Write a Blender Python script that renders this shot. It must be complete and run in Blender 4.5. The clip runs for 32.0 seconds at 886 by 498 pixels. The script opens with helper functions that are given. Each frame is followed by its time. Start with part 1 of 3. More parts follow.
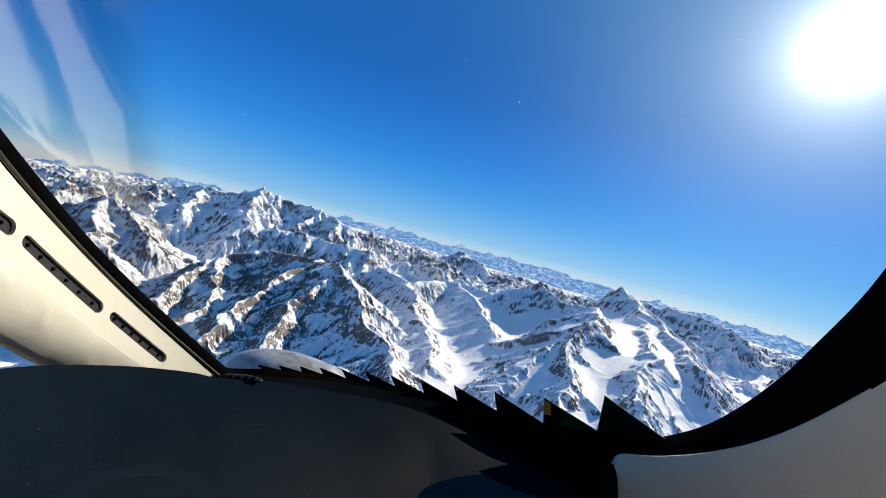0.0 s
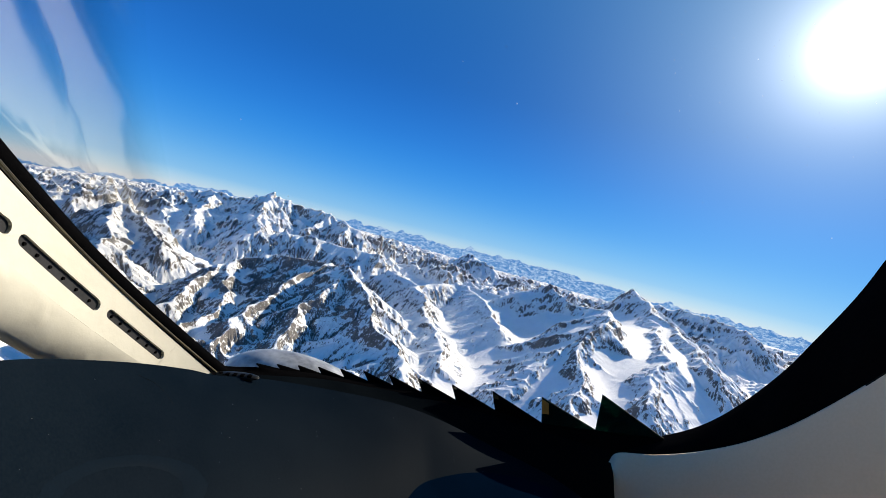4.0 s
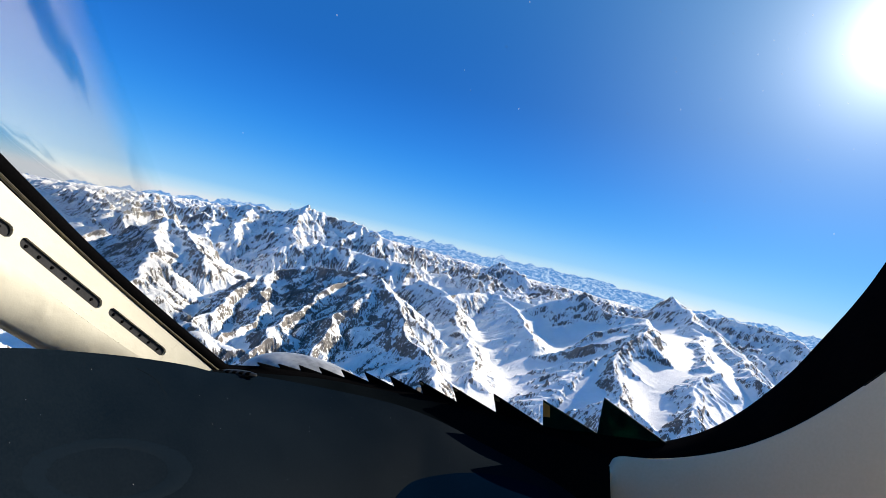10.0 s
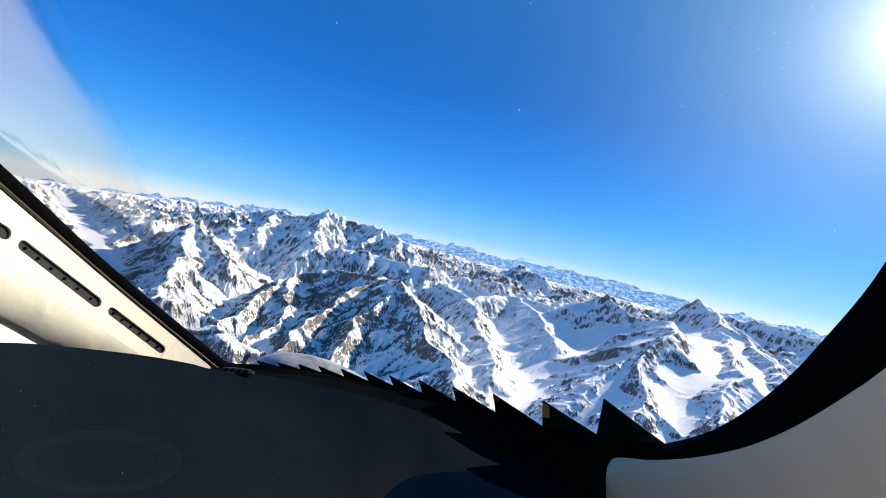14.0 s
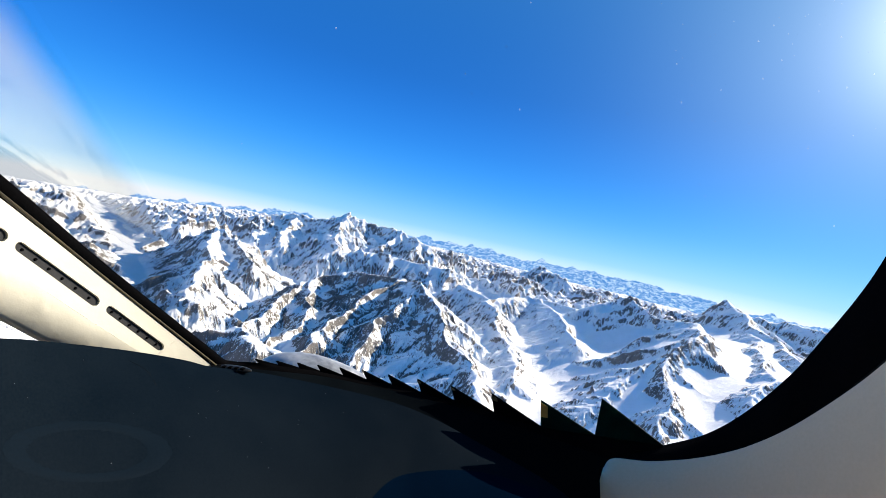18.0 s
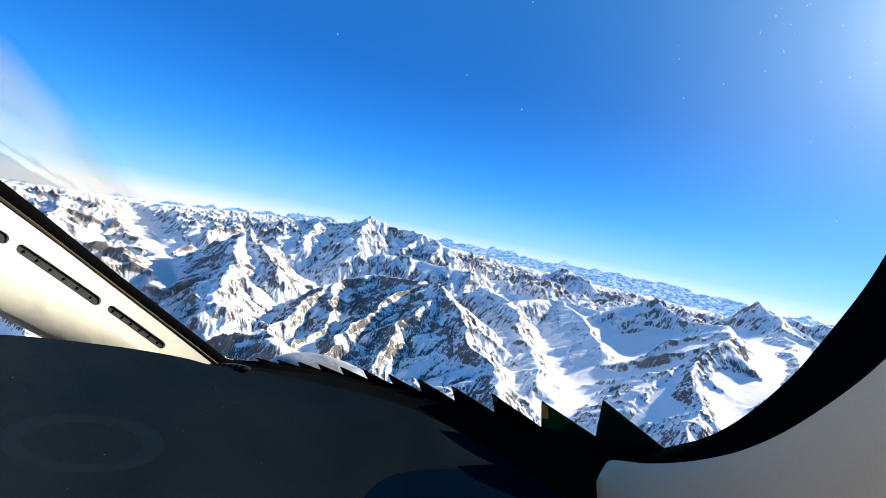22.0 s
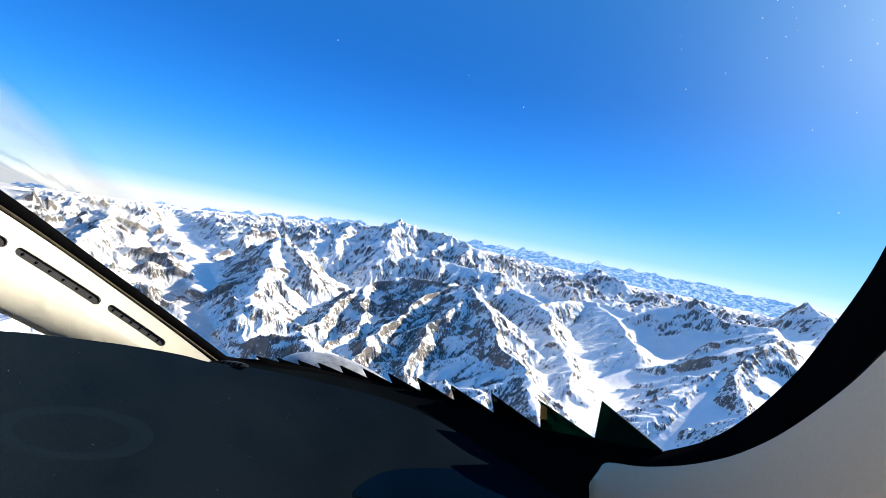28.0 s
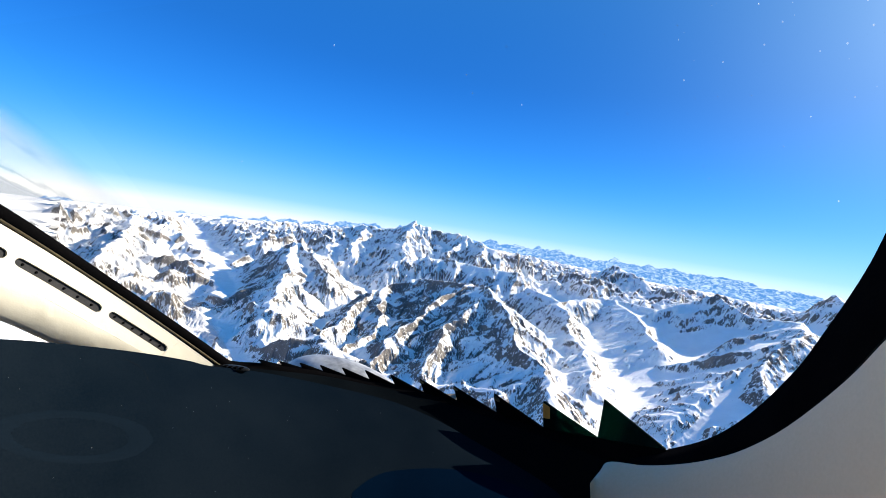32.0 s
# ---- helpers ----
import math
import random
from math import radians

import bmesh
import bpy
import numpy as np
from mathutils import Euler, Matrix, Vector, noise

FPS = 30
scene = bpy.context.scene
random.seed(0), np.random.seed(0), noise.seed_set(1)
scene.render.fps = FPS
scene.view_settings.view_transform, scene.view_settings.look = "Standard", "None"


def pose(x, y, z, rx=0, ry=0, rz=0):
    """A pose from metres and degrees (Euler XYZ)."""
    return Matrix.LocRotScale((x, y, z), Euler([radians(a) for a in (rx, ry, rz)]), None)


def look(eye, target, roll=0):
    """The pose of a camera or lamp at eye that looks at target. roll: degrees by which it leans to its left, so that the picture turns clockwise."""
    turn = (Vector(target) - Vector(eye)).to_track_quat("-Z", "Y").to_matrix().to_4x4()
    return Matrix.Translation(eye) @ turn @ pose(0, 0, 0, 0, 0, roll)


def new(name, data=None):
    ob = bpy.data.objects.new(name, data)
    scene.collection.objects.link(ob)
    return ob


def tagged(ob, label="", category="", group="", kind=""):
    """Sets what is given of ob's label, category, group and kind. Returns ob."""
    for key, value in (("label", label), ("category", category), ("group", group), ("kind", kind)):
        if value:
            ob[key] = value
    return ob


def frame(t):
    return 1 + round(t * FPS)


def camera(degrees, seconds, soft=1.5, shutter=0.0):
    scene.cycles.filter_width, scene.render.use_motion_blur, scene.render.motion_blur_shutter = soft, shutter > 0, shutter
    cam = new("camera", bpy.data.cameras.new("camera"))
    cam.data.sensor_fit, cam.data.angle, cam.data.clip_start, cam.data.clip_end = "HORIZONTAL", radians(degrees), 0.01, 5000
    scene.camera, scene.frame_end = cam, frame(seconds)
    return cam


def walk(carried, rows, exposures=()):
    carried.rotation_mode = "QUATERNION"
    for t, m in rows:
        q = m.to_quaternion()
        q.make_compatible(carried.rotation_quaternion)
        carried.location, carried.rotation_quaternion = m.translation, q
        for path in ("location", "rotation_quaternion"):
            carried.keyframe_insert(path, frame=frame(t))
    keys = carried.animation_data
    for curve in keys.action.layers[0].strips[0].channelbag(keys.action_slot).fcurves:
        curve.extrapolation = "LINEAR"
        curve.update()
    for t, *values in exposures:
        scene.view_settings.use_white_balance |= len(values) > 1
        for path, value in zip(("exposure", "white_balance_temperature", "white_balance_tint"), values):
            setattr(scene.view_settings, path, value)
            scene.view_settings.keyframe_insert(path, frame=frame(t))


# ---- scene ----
from mathutils.geometry import tessellate_polygon

# The camera in the cabin of a banking aircraft.
ZC = 300.0
EYE = Vector((0.0, 0.0, ZC))
LENS = 92.0
cam = camera(LENS, 32.0, soft=0.75)
BASE = look(EYE, EYE + Vector((0.0, math.cos(radians(2.0)), -math.sin(radians(2.0)))), 12.1)


def seat(x, y, z, pitch, yaw, lean):
    """The camera's place in the cabin: metres right, up and back of its rest place, turned by degrees about its own axes."""
    turn = Vector((radians(pitch), radians(yaw), radians(lean)))
    return BASE @ Matrix.Translation((x, y, z)) @ Matrix.Rotation(turn.length, 4, turn.normalized() if turn.length > 0 else Vector((0, 1, 0)))


# The aircraft turns; the camera slides and turns with it across the cabin.
PATH = [
    (0, -0.1307, 0.0159, -0.0445, -2.12, -9.38, 1.96), (0.5, -0.1280, 0.0154, -0.0430, -2.31, -9.38, 1.88), (1, -0.1253, 0.0149, -0.0415, -2.30, -9.41, 1.83),
    (1.5, -0.1209, 0.0142, -0.0392, -2.80, -9.69, 1.73), (2, -0.1165, 0.0136, -0.0369, -2.29, -9.40, 1.68), (2.5, -0.1155, 0.0132, -0.0364, -1.95, -8.62, 1.66),
    (3, -0.1142, 0.0128, -0.0357, -1.87, -8.47, 1.63), (4, -0.1116, 0.0120, -0.0343, -1.71, -8.18, 1.57), (5, -0.1089, 0.0113, -0.0328, -1.55, -7.89, 1.52),
    (6, -0.1063, 0.0105, -0.0314, -1.39, -7.60, 1.46), (7, -0.0935, 0.0087, -0.0258, -1.10, -6.66, 1.26), (8, -0.0833, 0.0075, -0.0217, -0.92, -5.91, 1.11),
    (9, -0.0717, 0.0061, -0.0174, -0.72, -5.06, 0.94), (10, -0.0575, 0.0042, -0.0127, -0.48, -4.04, 0.74), (11, -0.0480, 0.0033, -0.0099, -0.36, -3.36, 0.61),
    (12, -0.0388, 0.0023, -0.0074, -0.25, -2.71, 0.48), (13, -0.0305, 0.0014, -0.0054, -0.15, -2.13, 0.37), (14, -0.0205, 0.0010, -0.0034, -0.09, -1.43, 0.25),
    (15, -0.0103, 0.0005, -0.0016, -0.04, -0.71, 0.12), (16, 0.0000, -0.0000, -0.0000, 0.00, 0.01, 0.00), (17, 0.0090, -0.0008, 0.0013, 0.08, 0.63, -0.12),
    (17.5, 0.0136, -0.0013, 0.0018, 0.13, 0.95, -0.17), (18, 0.0182, -0.0019, 0.0024, 0.14, 1.15, -0.20), (18.5, 0.0239, -0.0024, 0.0029, 0.24, 1.31, -0.17),
    (19, 0.0296, -0.0030, 0.0034, 0.33, 1.78, -0.10), (19.5, 0.0355, -0.0037, 0.0038, 0.28, 2.47, -0.43), (20, 0.0413, -0.0044, 0.0042, 0.38, 2.88, -0.52),
    (21, 0.0495, -0.0053, 0.0046, 0.45, 3.45, -0.60), (22, 0.0568, -0.0059, 0.0047, 0.49, 3.96, -0.69), (23, 0.0667, -0.0067, 0.0047, 0.54, 4.64, -0.80),
    (24, 0.0762, -0.0074, 0.0044, 0.59, 5.31, -0.91), (25, 0.0841, -0.0080, 0.0040, 0.62, 5.86, -1.01), (26, 0.0943, -0.0089, 0.0033, 0.66, 6.57, -1.13),
    (27, 0.1042, -0.0098, 0.0023, 0.70, 7.26, -1.26), (28, 0.1139, -0.0106, 0.0012, 0.73, 7.94, -1.38), (29, 0.1229, -0.0115, -0.0000, 0.78, 8.58, -1.74),
    (30, 0.1299, -0.0120, -0.0012, 0.78, 9.07, -2.14), (31, 0.1376, -0.0124, -0.0026, 0.77, 9.61, -2.60), (32, 0.1421, -0.0128, -0.0035, 0.78, 9.94, -2.86),
]
EXPOSURES = [(0.0, -0.04), (2.0, -0.03), (5.0, 0.02), (9.0, 0.13), (13.0, 0.25), (17.0, 0.36), (22.0, 0.46), (32.0, 0.52)]
walk(cam, [(t, seat(*p)) for t, *p in PATH], EXPOSURES)

# ---- light ----
SUN_AZ, SUN_EL = 48.0, 26.9
to_sun = Vector((math.sin(radians(SUN_AZ)) * math.cos(radians(SUN_EL)), math.cos(radians(SUN_AZ)) * math.cos(radians(SUN_EL)), math.sin(radians(SUN_EL))))
world = bpy.data.worlds.new("sky")
scene.world = world
world.use_nodes = True
wn, wl = world.node_tree.nodes, world.node_tree.links
sky = wn.new("ShaderNodeTexSky")
sky.sky_type = "NISHITA"
sky.sun_disc = False
sky.sun_elevation, sky.sun_rotation = radians(SUN_EL), radians(SUN_AZ)
sky.altitude, sky.air_density, sky.dust_density, sky.ozone_density = 4000.0, 1.0, 1.5, 1.5
# a clear high-altitude sky: deep blue overhead, pale along the horizon, a little lighter round the sun
gain = wn.new("ShaderNodeVectorMath")
gain.operation = "SCALE"
gain.inputs["Scale"].default_value = 0.12
way, parts_ = wn.new("ShaderNodeTexCoord"), wn.new("ShaderNodeSeparateXYZ")
band = wn.new("ShaderNodeValToRGB")
band.color_ramp.interpolation = "B_SPLINE"
tones = [(0.0, (0.84, 0.84, 0.90)), (0.014, (0.58, 0.79, 0.95)), (0.04, (0.21, 0.58, 0.97)), (0.13, (0.032, 0.345, 0.95)), (0.23, (0.014, 0.225, 0.82)), (0.36, (0.006, 0.128, 0.54)), (0.6, (0.016, 0.155, 0.49)), (1.0, (0.055, 0.21, 0.50))]
for k, (place, tone) in enumerate(tones):
    e = band.color_ramp.elements[0] if k == 0 else band.color_ramp.elements.new(place) if k < len(tones) - 1 else band.color_ramp.elements[-1]
    e.position, e.color = place, (*tone, 1)
blend = wn.new("ShaderNodeMix")
blend.data_type = "RGBA"
blend.inputs["Factor"].default_value = 0.92
deep = wn.new("ShaderNodeHueSaturation")
deep.inputs["Saturation"].default_value = 1.15
wl.new(sky.outputs["Color"], deep.inputs["Color"])
wl.new(deep.outputs["Color"], gain.inputs[0])
wl.new(way.outputs["Generated"], parts_.inputs[0])
dip_shift = wn.new("ShaderNodeMath")
dip_shift.operation = "ADD"
dip_shift.inputs[1].default_value = 0.035
wl.new(parts_.outputs["Z"], dip_shift.inputs[0])
wl.new(dip_shift.outputs[0], band.inputs["Fac"])
wl.new(gain.outputs["Vector"], blend.inputs["A"])
wl.new(band.outputs["Color"], blend.inputs["B"])
toward = wn.new("ShaderNodeVectorMath")
toward.operation = "DOT_PRODUCT"
toward.inputs[1].default_value = to_sun
wl.new(way.outputs["Generated"], toward.inputs[0])
shown = blend.outputs["Result"]
for power, tone in ((9.0, (0.06, 0.11, 0.11)), (22.0, (0.20, 0.24, 0.22)), (110.0, (0.55, 0.55, 0.54)), (350.0, (0.9, 0.88, 0.85)), (1400.0, (5.0, 4.9, 4.7))):
    near = wn.new("ShaderNodeMath")
    near.operation = "POWER"
    near.use_clamp = True
    keep = wn.new("ShaderNodeMath")
    keep.operation = "MAXIMUM"
    keep.inputs[1].default_value = 0.0
    near.inputs[1].default_value = power
    glow = wn.new("ShaderNodeVectorMath")
    glow.operation = "SCALE"
    glow.inputs[0].default_value = tone
    more = wn.new("ShaderNodeVectorMath")
    more.operation = "ADD"
    wl.new(toward.outputs["Value"], keep.inputs[0])
    wl.new(keep.outputs[0], near.inputs[0])
    wl.new(near.outputs[0], glow.inputs["Scale"])
    wl.new(shown, more.inputs[0])
    wl.new(glow.outputs["Vector"], more.inputs[1])
    shown = more.outputs["Vector"]
wl.new(shown, wn["Background"].inputs["Color"])
wn["Background"].inputs["Strength"].default_value = 0.9
sun = new("sun", bpy.data.lights.new("sun", "SUN"))
sun.data.energy, sun.data.angle, sun.data.color = 7.6, radians(0.53), (1.0, 0.885, 0.71)
sun.matrix_world = look(EYE + to_sun * 50, EYE)


# ---- materials ----
def material(name, low, high, rough=0.5, metal=0.0, grain=60.0, blotch=4.0, bump=0.15, depth=0.002, specular=0.5):
    """A surface whose colour drifts from low to high in blotches and grain, with fine relief."""
    m = bpy.data.materials.new(name)
    m.use_nodes = True
    n, l = m.node_tree.nodes, m.node_tree.links
    b = n["Principled BSDF"]
    co = n.new("ShaderNodeTexCoord")
    big, fine = n.new("ShaderNodeTexNoise"), n.new("ShaderNodeTexNoise")
    big.inputs["Scale"].default_value, big.inputs["Detail"].default_value = blotch, 4
    fine.inputs["Scale"].default_value, fine.inputs["Detail"].default_value = grain, 6
    mixed = n.new("ShaderNodeMath")
    mixed.operation = "MULTIPLY_ADD"
    mixed.inputs[1].default_value = 0.45
    half = n.new("ShaderNodeMath")
    half.operation = "MULTIPLY"
    half.inputs[1].default_value = 0.55
    ramp = n.new("ShaderNodeValToRGB")
    ramp.color_ramp.elements[0].position, ramp.color_ramp.elements[1].position = 0.3, 0.7
    ramp.color_ramp.elements[0].color, ramp.color_ramp.elements[1].color = (*low, 1), (*high, 1)
    bm_ = n.new("ShaderNodeBump")
    bm_.inputs["Strength"].default_value, bm_.inputs["Distance"].default_value = bump, depth
    for x in (big, fine):
        l.new(co.outputs["Object"], x.inputs["Vector"])
    l.new(fine.outputs["Fac"], mixed.inputs[0])
    l.new(big.outputs["Fac"], half.inputs[0])
    l.new(half.outputs[0], mixed.inputs[2])
    l.new(mixed.outputs[0], ramp.inputs["Fac"])
    l.new(ramp.outputs["Color"], b.inputs["Base Color"])
    l.new(fine.outputs["Fac"], bm_.inputs["Height"])
    l.new(bm_.outputs["Normal"], b.inputs["Normal"])
    rr = n.new("ShaderNodeMapRange")
    rr.inputs["To Min"].default_value, rr.inputs["To Max"].default_value = max(rough - 0.08, 0.02), min(rough + 0.08, 1)
    l.new(big.outputs["Fac"], rr.inputs["Value"])
    l.new(rr.outputs["Result"], b.inputs["Roughness"])
    b.inputs["Metallic"].default_value = metal
    b.inputs["Specular IOR Level"].default_value = specular
    return m


CREAM = material("cream_paint", (0.58, 0.56, 0.465), (0.65, 0.63, 0.535), 0.6, grain=40, blotch=9, bump=0.4, depth=0.002, specular=0.08)
LINING = material("grey_lining", (0.68, 0.51, 0.325), (0.76, 0.58, 0.38), 0.7, grain=300, blotch=5, bump=0.2, depth=0.0005)
CABIN = material("dark_cabin_lining", (0.15, 0.125, 0.095), (0.20, 0.17, 0.13), 0.8, grain=200, blotch=5, bump=0.2, depth=0.0006, specular=0.1)
RUBBER = material("black_rubber", (0.0015, 0.0015, 0.0018), (0.004, 0.004, 0.0045), 0.7, grain=400, blotch=12, bump=0.3, depth=0.0006, specular=0.0)
DASH = material("dash_cover", (0.0012, 0.0040, 0.0080), (0.0050, 0.0090, 0.0140), 0.5, grain=500, blotch=9.0, bump=0.14, depth=0.0003, specular=0.003)
cloth = DASH.node_tree.nodes["Principled BSDF"].inputs
cloth["Sheen Weight"].default_value, cloth["Sheen Roughness"].default_value, cloth["Sheen Tint"].default_value = 0.014, 0.25, (1.0, 0.97, 0.93, 1.0)
BLUE = material("sky_reflection_patch", (0.0006, 0.0040, 0.0115), (0.0009, 0.0054, 0.0155), 0.6, grain=300, blotch=10, bump=0.05, depth=0.0003, specular=0.0)
LEDGE = material("ledge_plastic", (0.0016, 0.0026, 0.0036), (0.0034, 0.0050, 0.0064), 0.5, grain=400, blotch=14, bump=0.1, depth=0.0003, specular=0.0)
SHEEN = material("dash_ring", (0.0028, 0.0062, 0.0106), (0.0044, 0.0090, 0.0152), 0.5, grain=500, blotch=8, bump=0.05, depth=0.0003, specular=0.003)
VENT = material("vent_plastic", (0.008, 0.009, 0.010), (0.020, 0.022, 0.024), 0.4, grain=300, blotch=30, specular=0.05)
PIPING = material("dark_cloth", (0.004, 0.004, 0.0035), (0.022, 0.022, 0.018), 0.9, grain=700, blotch=120, bump=0.6, depth=0.0008, specular=0.0)
BRASS = material("aged_brass", (0.025, 0.021, 0.009), (0.085, 0.07, 0.028), 0.5, metal=0.4, grain=150, blotch=30)
SLOT = material("slot_plastic", (0.030, 0.031, 0.033), (0.045, 0.046, 0.049), 0.6, grain=300, blotch=20, specular=0.0)
STEEL = material("nose_paint", (0.13, 0.135, 0.14), (0.56, 0.56, 0.55), 0.4, metal=0.2, grain=60, blotch=26, bump=0.2)
AMBER = material("amber_plastic", (0.35, 0.17, 0.02), (0.5, 0.26, 0.04), 0.4, grain=200, blotch=40)
SMOKED = material("dark_green_plastic", (0.002, 0.004, 0.0035), (0.004, 0.009, 0.007), 0.45, grain=200, blotch=20, specular=0.01)
DIRT = material("dried_dirt", (0.16, 0.17, 0.18), (0.30, 0.31, 0.33), 0.8, grain=900, blotch=200)


def glass_material(name, index, haze, mirror_share=""):
    m = bpy.data.materials.new(name)
    m.use_nodes = True
    n, l = m.node_tree.nodes, m.node_tree.links
    n.remove(n["Principled BSDF"])
    clear, gloss, mix, fres = n.new("ShaderNodeBsdfTransparent"), n.new("ShaderNodeBsdfGlossy"), n.new("ShaderNodeMixShader"), n.new("ShaderNodeFresnel")
    clear.inputs["Color"].default_value = (0.97, 0.985, 0.98, 1)
    gloss.inputs["Roughness"].default_value = haze
    fres.inputs["IOR"].default_value = index
    share = fres.outputs[0]
    if mirror_share:
        at, times = n.new("ShaderNodeAttribute"), n.new("ShaderNodeMath")
        at.attribute_name = mirror_share
        times.operation = "MULTIPLY"
        l.new(share, times.inputs[0])
        l.new(at.outputs["Fac"], times.inputs[1])
        share = times.outputs[0]
    l.new(share, mix.inputs[0])
    l.new(clear.outputs[0], mix.inputs[1])
    l.new(gloss.outputs[0], mix.inputs[2])
    l.new(mix.outputs[0], n["Material Output"].inputs["Surface"])
    return m


def thin_dirt():
    m = material("dust_film", (0.7, 0.74, 0.8), (0.85, 0.88, 0.92), 0.9, grain=900, blotch=200)
    n, l = m.node_tree.nodes, m.node_tree.links
    through_, mix, clear, film = n.new("ShaderNodeBsdfTranslucent"), n.new("ShaderNodeMixShader"), n.new("ShaderNodeBsdfTransparent"), n.new("ShaderNodeMixShader")
    through_.inputs["Color"].default_value = (0.9, 0.93, 0.97, 1)
    mix.inputs[0].default_value, film.inputs[0].default_value = 0.5, 0.88
    l.new(n["Principled BSDF"].outputs[0], mix.inputs[1])
    l.new(through_.outputs[0], mix.inputs[2])
    l.new(mix.outputs[0], film.inputs[1])
    l.new(clear.outputs[0], film.inputs[2])
    l.new(film.outputs[0], n["Material Output"].inputs["Surface"])
    return m


FILM = thin_dirt()


def let_through(m, tint, share):
    """Lets a share of the light straight through a thin tinted plastic."""
    n, l = m.node_tree.nodes, m.node_tree.links
    clear, mix = n.new("ShaderNodeBsdfTransparent"), n.new("ShaderNodeMixShader")
    clear.inputs["Color"].default_value = (*tint, 1)
    mix.inputs[0].default_value = share
    l.new(n["Principled BSDF"].outputs[0], mix.inputs[1])
    l.new(clear.outputs[0], mix.inputs[2])
    l.new(mix.outputs[0], n["Material Output"].inputs["Surface"])


let_through(SMOKED, (0.05, 0.30, 0.22), 0.22)
GLASS, MIRRORING = glass_material("window_glass", 1.01, 0.6), glass_material("mirroring_glass", 3.4, 0.05, "mirror_share")


def alpine_material():
    """Wind-packed snow, with bare rock where the sheet's rock measure is high."""
    m = bpy.data.materials.new("snow_and_rock")
    m.use_nodes = True
    n, l = m.node_tree.nodes, m.node_tree.links
    b = n["Principled BSDF"]
    geo, at = n.new("ShaderNodeNewGeometry"), n.new("ShaderNodeAttribute")
    at.attribute_name = "rock"

    steep_way = n.new("ShaderNodeMapping")
    steep_way.inputs["Scale"].default_value = (1.0, 1.0, 0.38)
    l.new(geo.outputs["Position"], steep_way.inputs["Vector"])

    def noise_at(scale, detail, rough=0.6):
        t = n.new("ShaderNodeTexNoise")
        t.inputs["Scale"].default_value, t.inputs["Detail"].default_value, t.inputs["Roughness"].default_value = scale, detail, rough
        l.new(steep_way.outputs["Vector"], t.inputs["Vector"])
        return t

    def maths(op, a, c):
        t = n.new("ShaderNodeMath")
        t.operation = op
        for i, v in enumerate((a, c)):
            if isinstance(v, (int, float)):
                t.inputs[i].default_value = v
            else:
                l.new(v, t.inputs[i])
        return t.outputs[0]

    patch, grit, tone = noise_at(0.22, 9, 0.72), noise_at(0.55, 6, 0.68), noise_at(0.03, 5)
    wob = maths("MULTIPLY", maths("SUBTRACT", patch.outputs["Fac"], 0.5), 1.7)
    wob2 = maths("MULTIPLY", maths("SUBTRACT", grit.outputs["Fac"], 0.5), 2.3)
    total = maths("ADD", maths("ADD", maths("MINIMUM", at.outputs["Fac"], 0.82), wob), wob2)
    edge = n.new("ShaderNodeMapRange")
    edge.interpolation_type = "SMOOTHSTEP"
    edge.inputs["From Min"].default_value, edge.inputs["From Max"].default_value = 0.44, 0.58
    l.new(total, edge.inputs["Value"])
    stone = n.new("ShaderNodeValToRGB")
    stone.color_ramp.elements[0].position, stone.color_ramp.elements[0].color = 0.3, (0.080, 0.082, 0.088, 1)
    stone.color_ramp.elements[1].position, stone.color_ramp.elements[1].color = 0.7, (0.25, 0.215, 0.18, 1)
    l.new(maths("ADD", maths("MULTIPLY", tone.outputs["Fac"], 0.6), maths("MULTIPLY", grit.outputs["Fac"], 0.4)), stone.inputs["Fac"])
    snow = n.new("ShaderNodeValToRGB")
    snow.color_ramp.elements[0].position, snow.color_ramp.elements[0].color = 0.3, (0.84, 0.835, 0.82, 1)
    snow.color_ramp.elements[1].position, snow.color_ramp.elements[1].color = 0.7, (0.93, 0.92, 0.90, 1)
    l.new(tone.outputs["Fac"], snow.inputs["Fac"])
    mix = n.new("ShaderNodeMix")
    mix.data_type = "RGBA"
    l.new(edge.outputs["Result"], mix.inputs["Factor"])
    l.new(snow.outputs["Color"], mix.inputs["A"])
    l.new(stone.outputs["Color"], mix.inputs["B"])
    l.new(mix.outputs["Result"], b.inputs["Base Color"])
    bp = n.new("ShaderNodeBump")
    bp.inputs["Distance"].default_value = 3.0
    l.new(maths("ADD", 0.2, maths("MULTIPLY", edge.outputs["Result"], 0.7)), bp.inputs["Strength"])
    l.new(patch.outputs["Fac"], bp.inputs["Height"])
    l.new(bp.outputs["Normal"], b.inputs["Normal"])
    b.inputs["Roughness"].default_value = 0.75
    b.inputs["Specular IOR Level"].default_value = 0.2
    return m


ALPINE = alpine_material()


# ---- helpers for meshes ----
def part(name, bm, mat, parent=None, label=""):
    me = bpy.data.meshes.new(name)
    bmesh.ops.recalc_face_normals(bm, faces=bm.faces)
    for f in bm.faces:
        f.smooth = True
    bm.to_mesh(me)
    bm.free()
    me.materials.append(mat)
    me.set_sharp_from_angle(angle=radians(38))
    ob = new(name, me)
    if parent:
        ob.parent = parent
        ob.matrix_parent_inverse = parent.matrix_world.inverted()
    if label:
        ob["label"] = label
    return ob


def base_empty(name, where, label, category, kind="", group=""):
    ob = new(name)
    ob.empty_display_size = 0.1
    ob.location = where
    bpy.context.view_layer.update()
    return tagged(ob, label, category, group, kind)


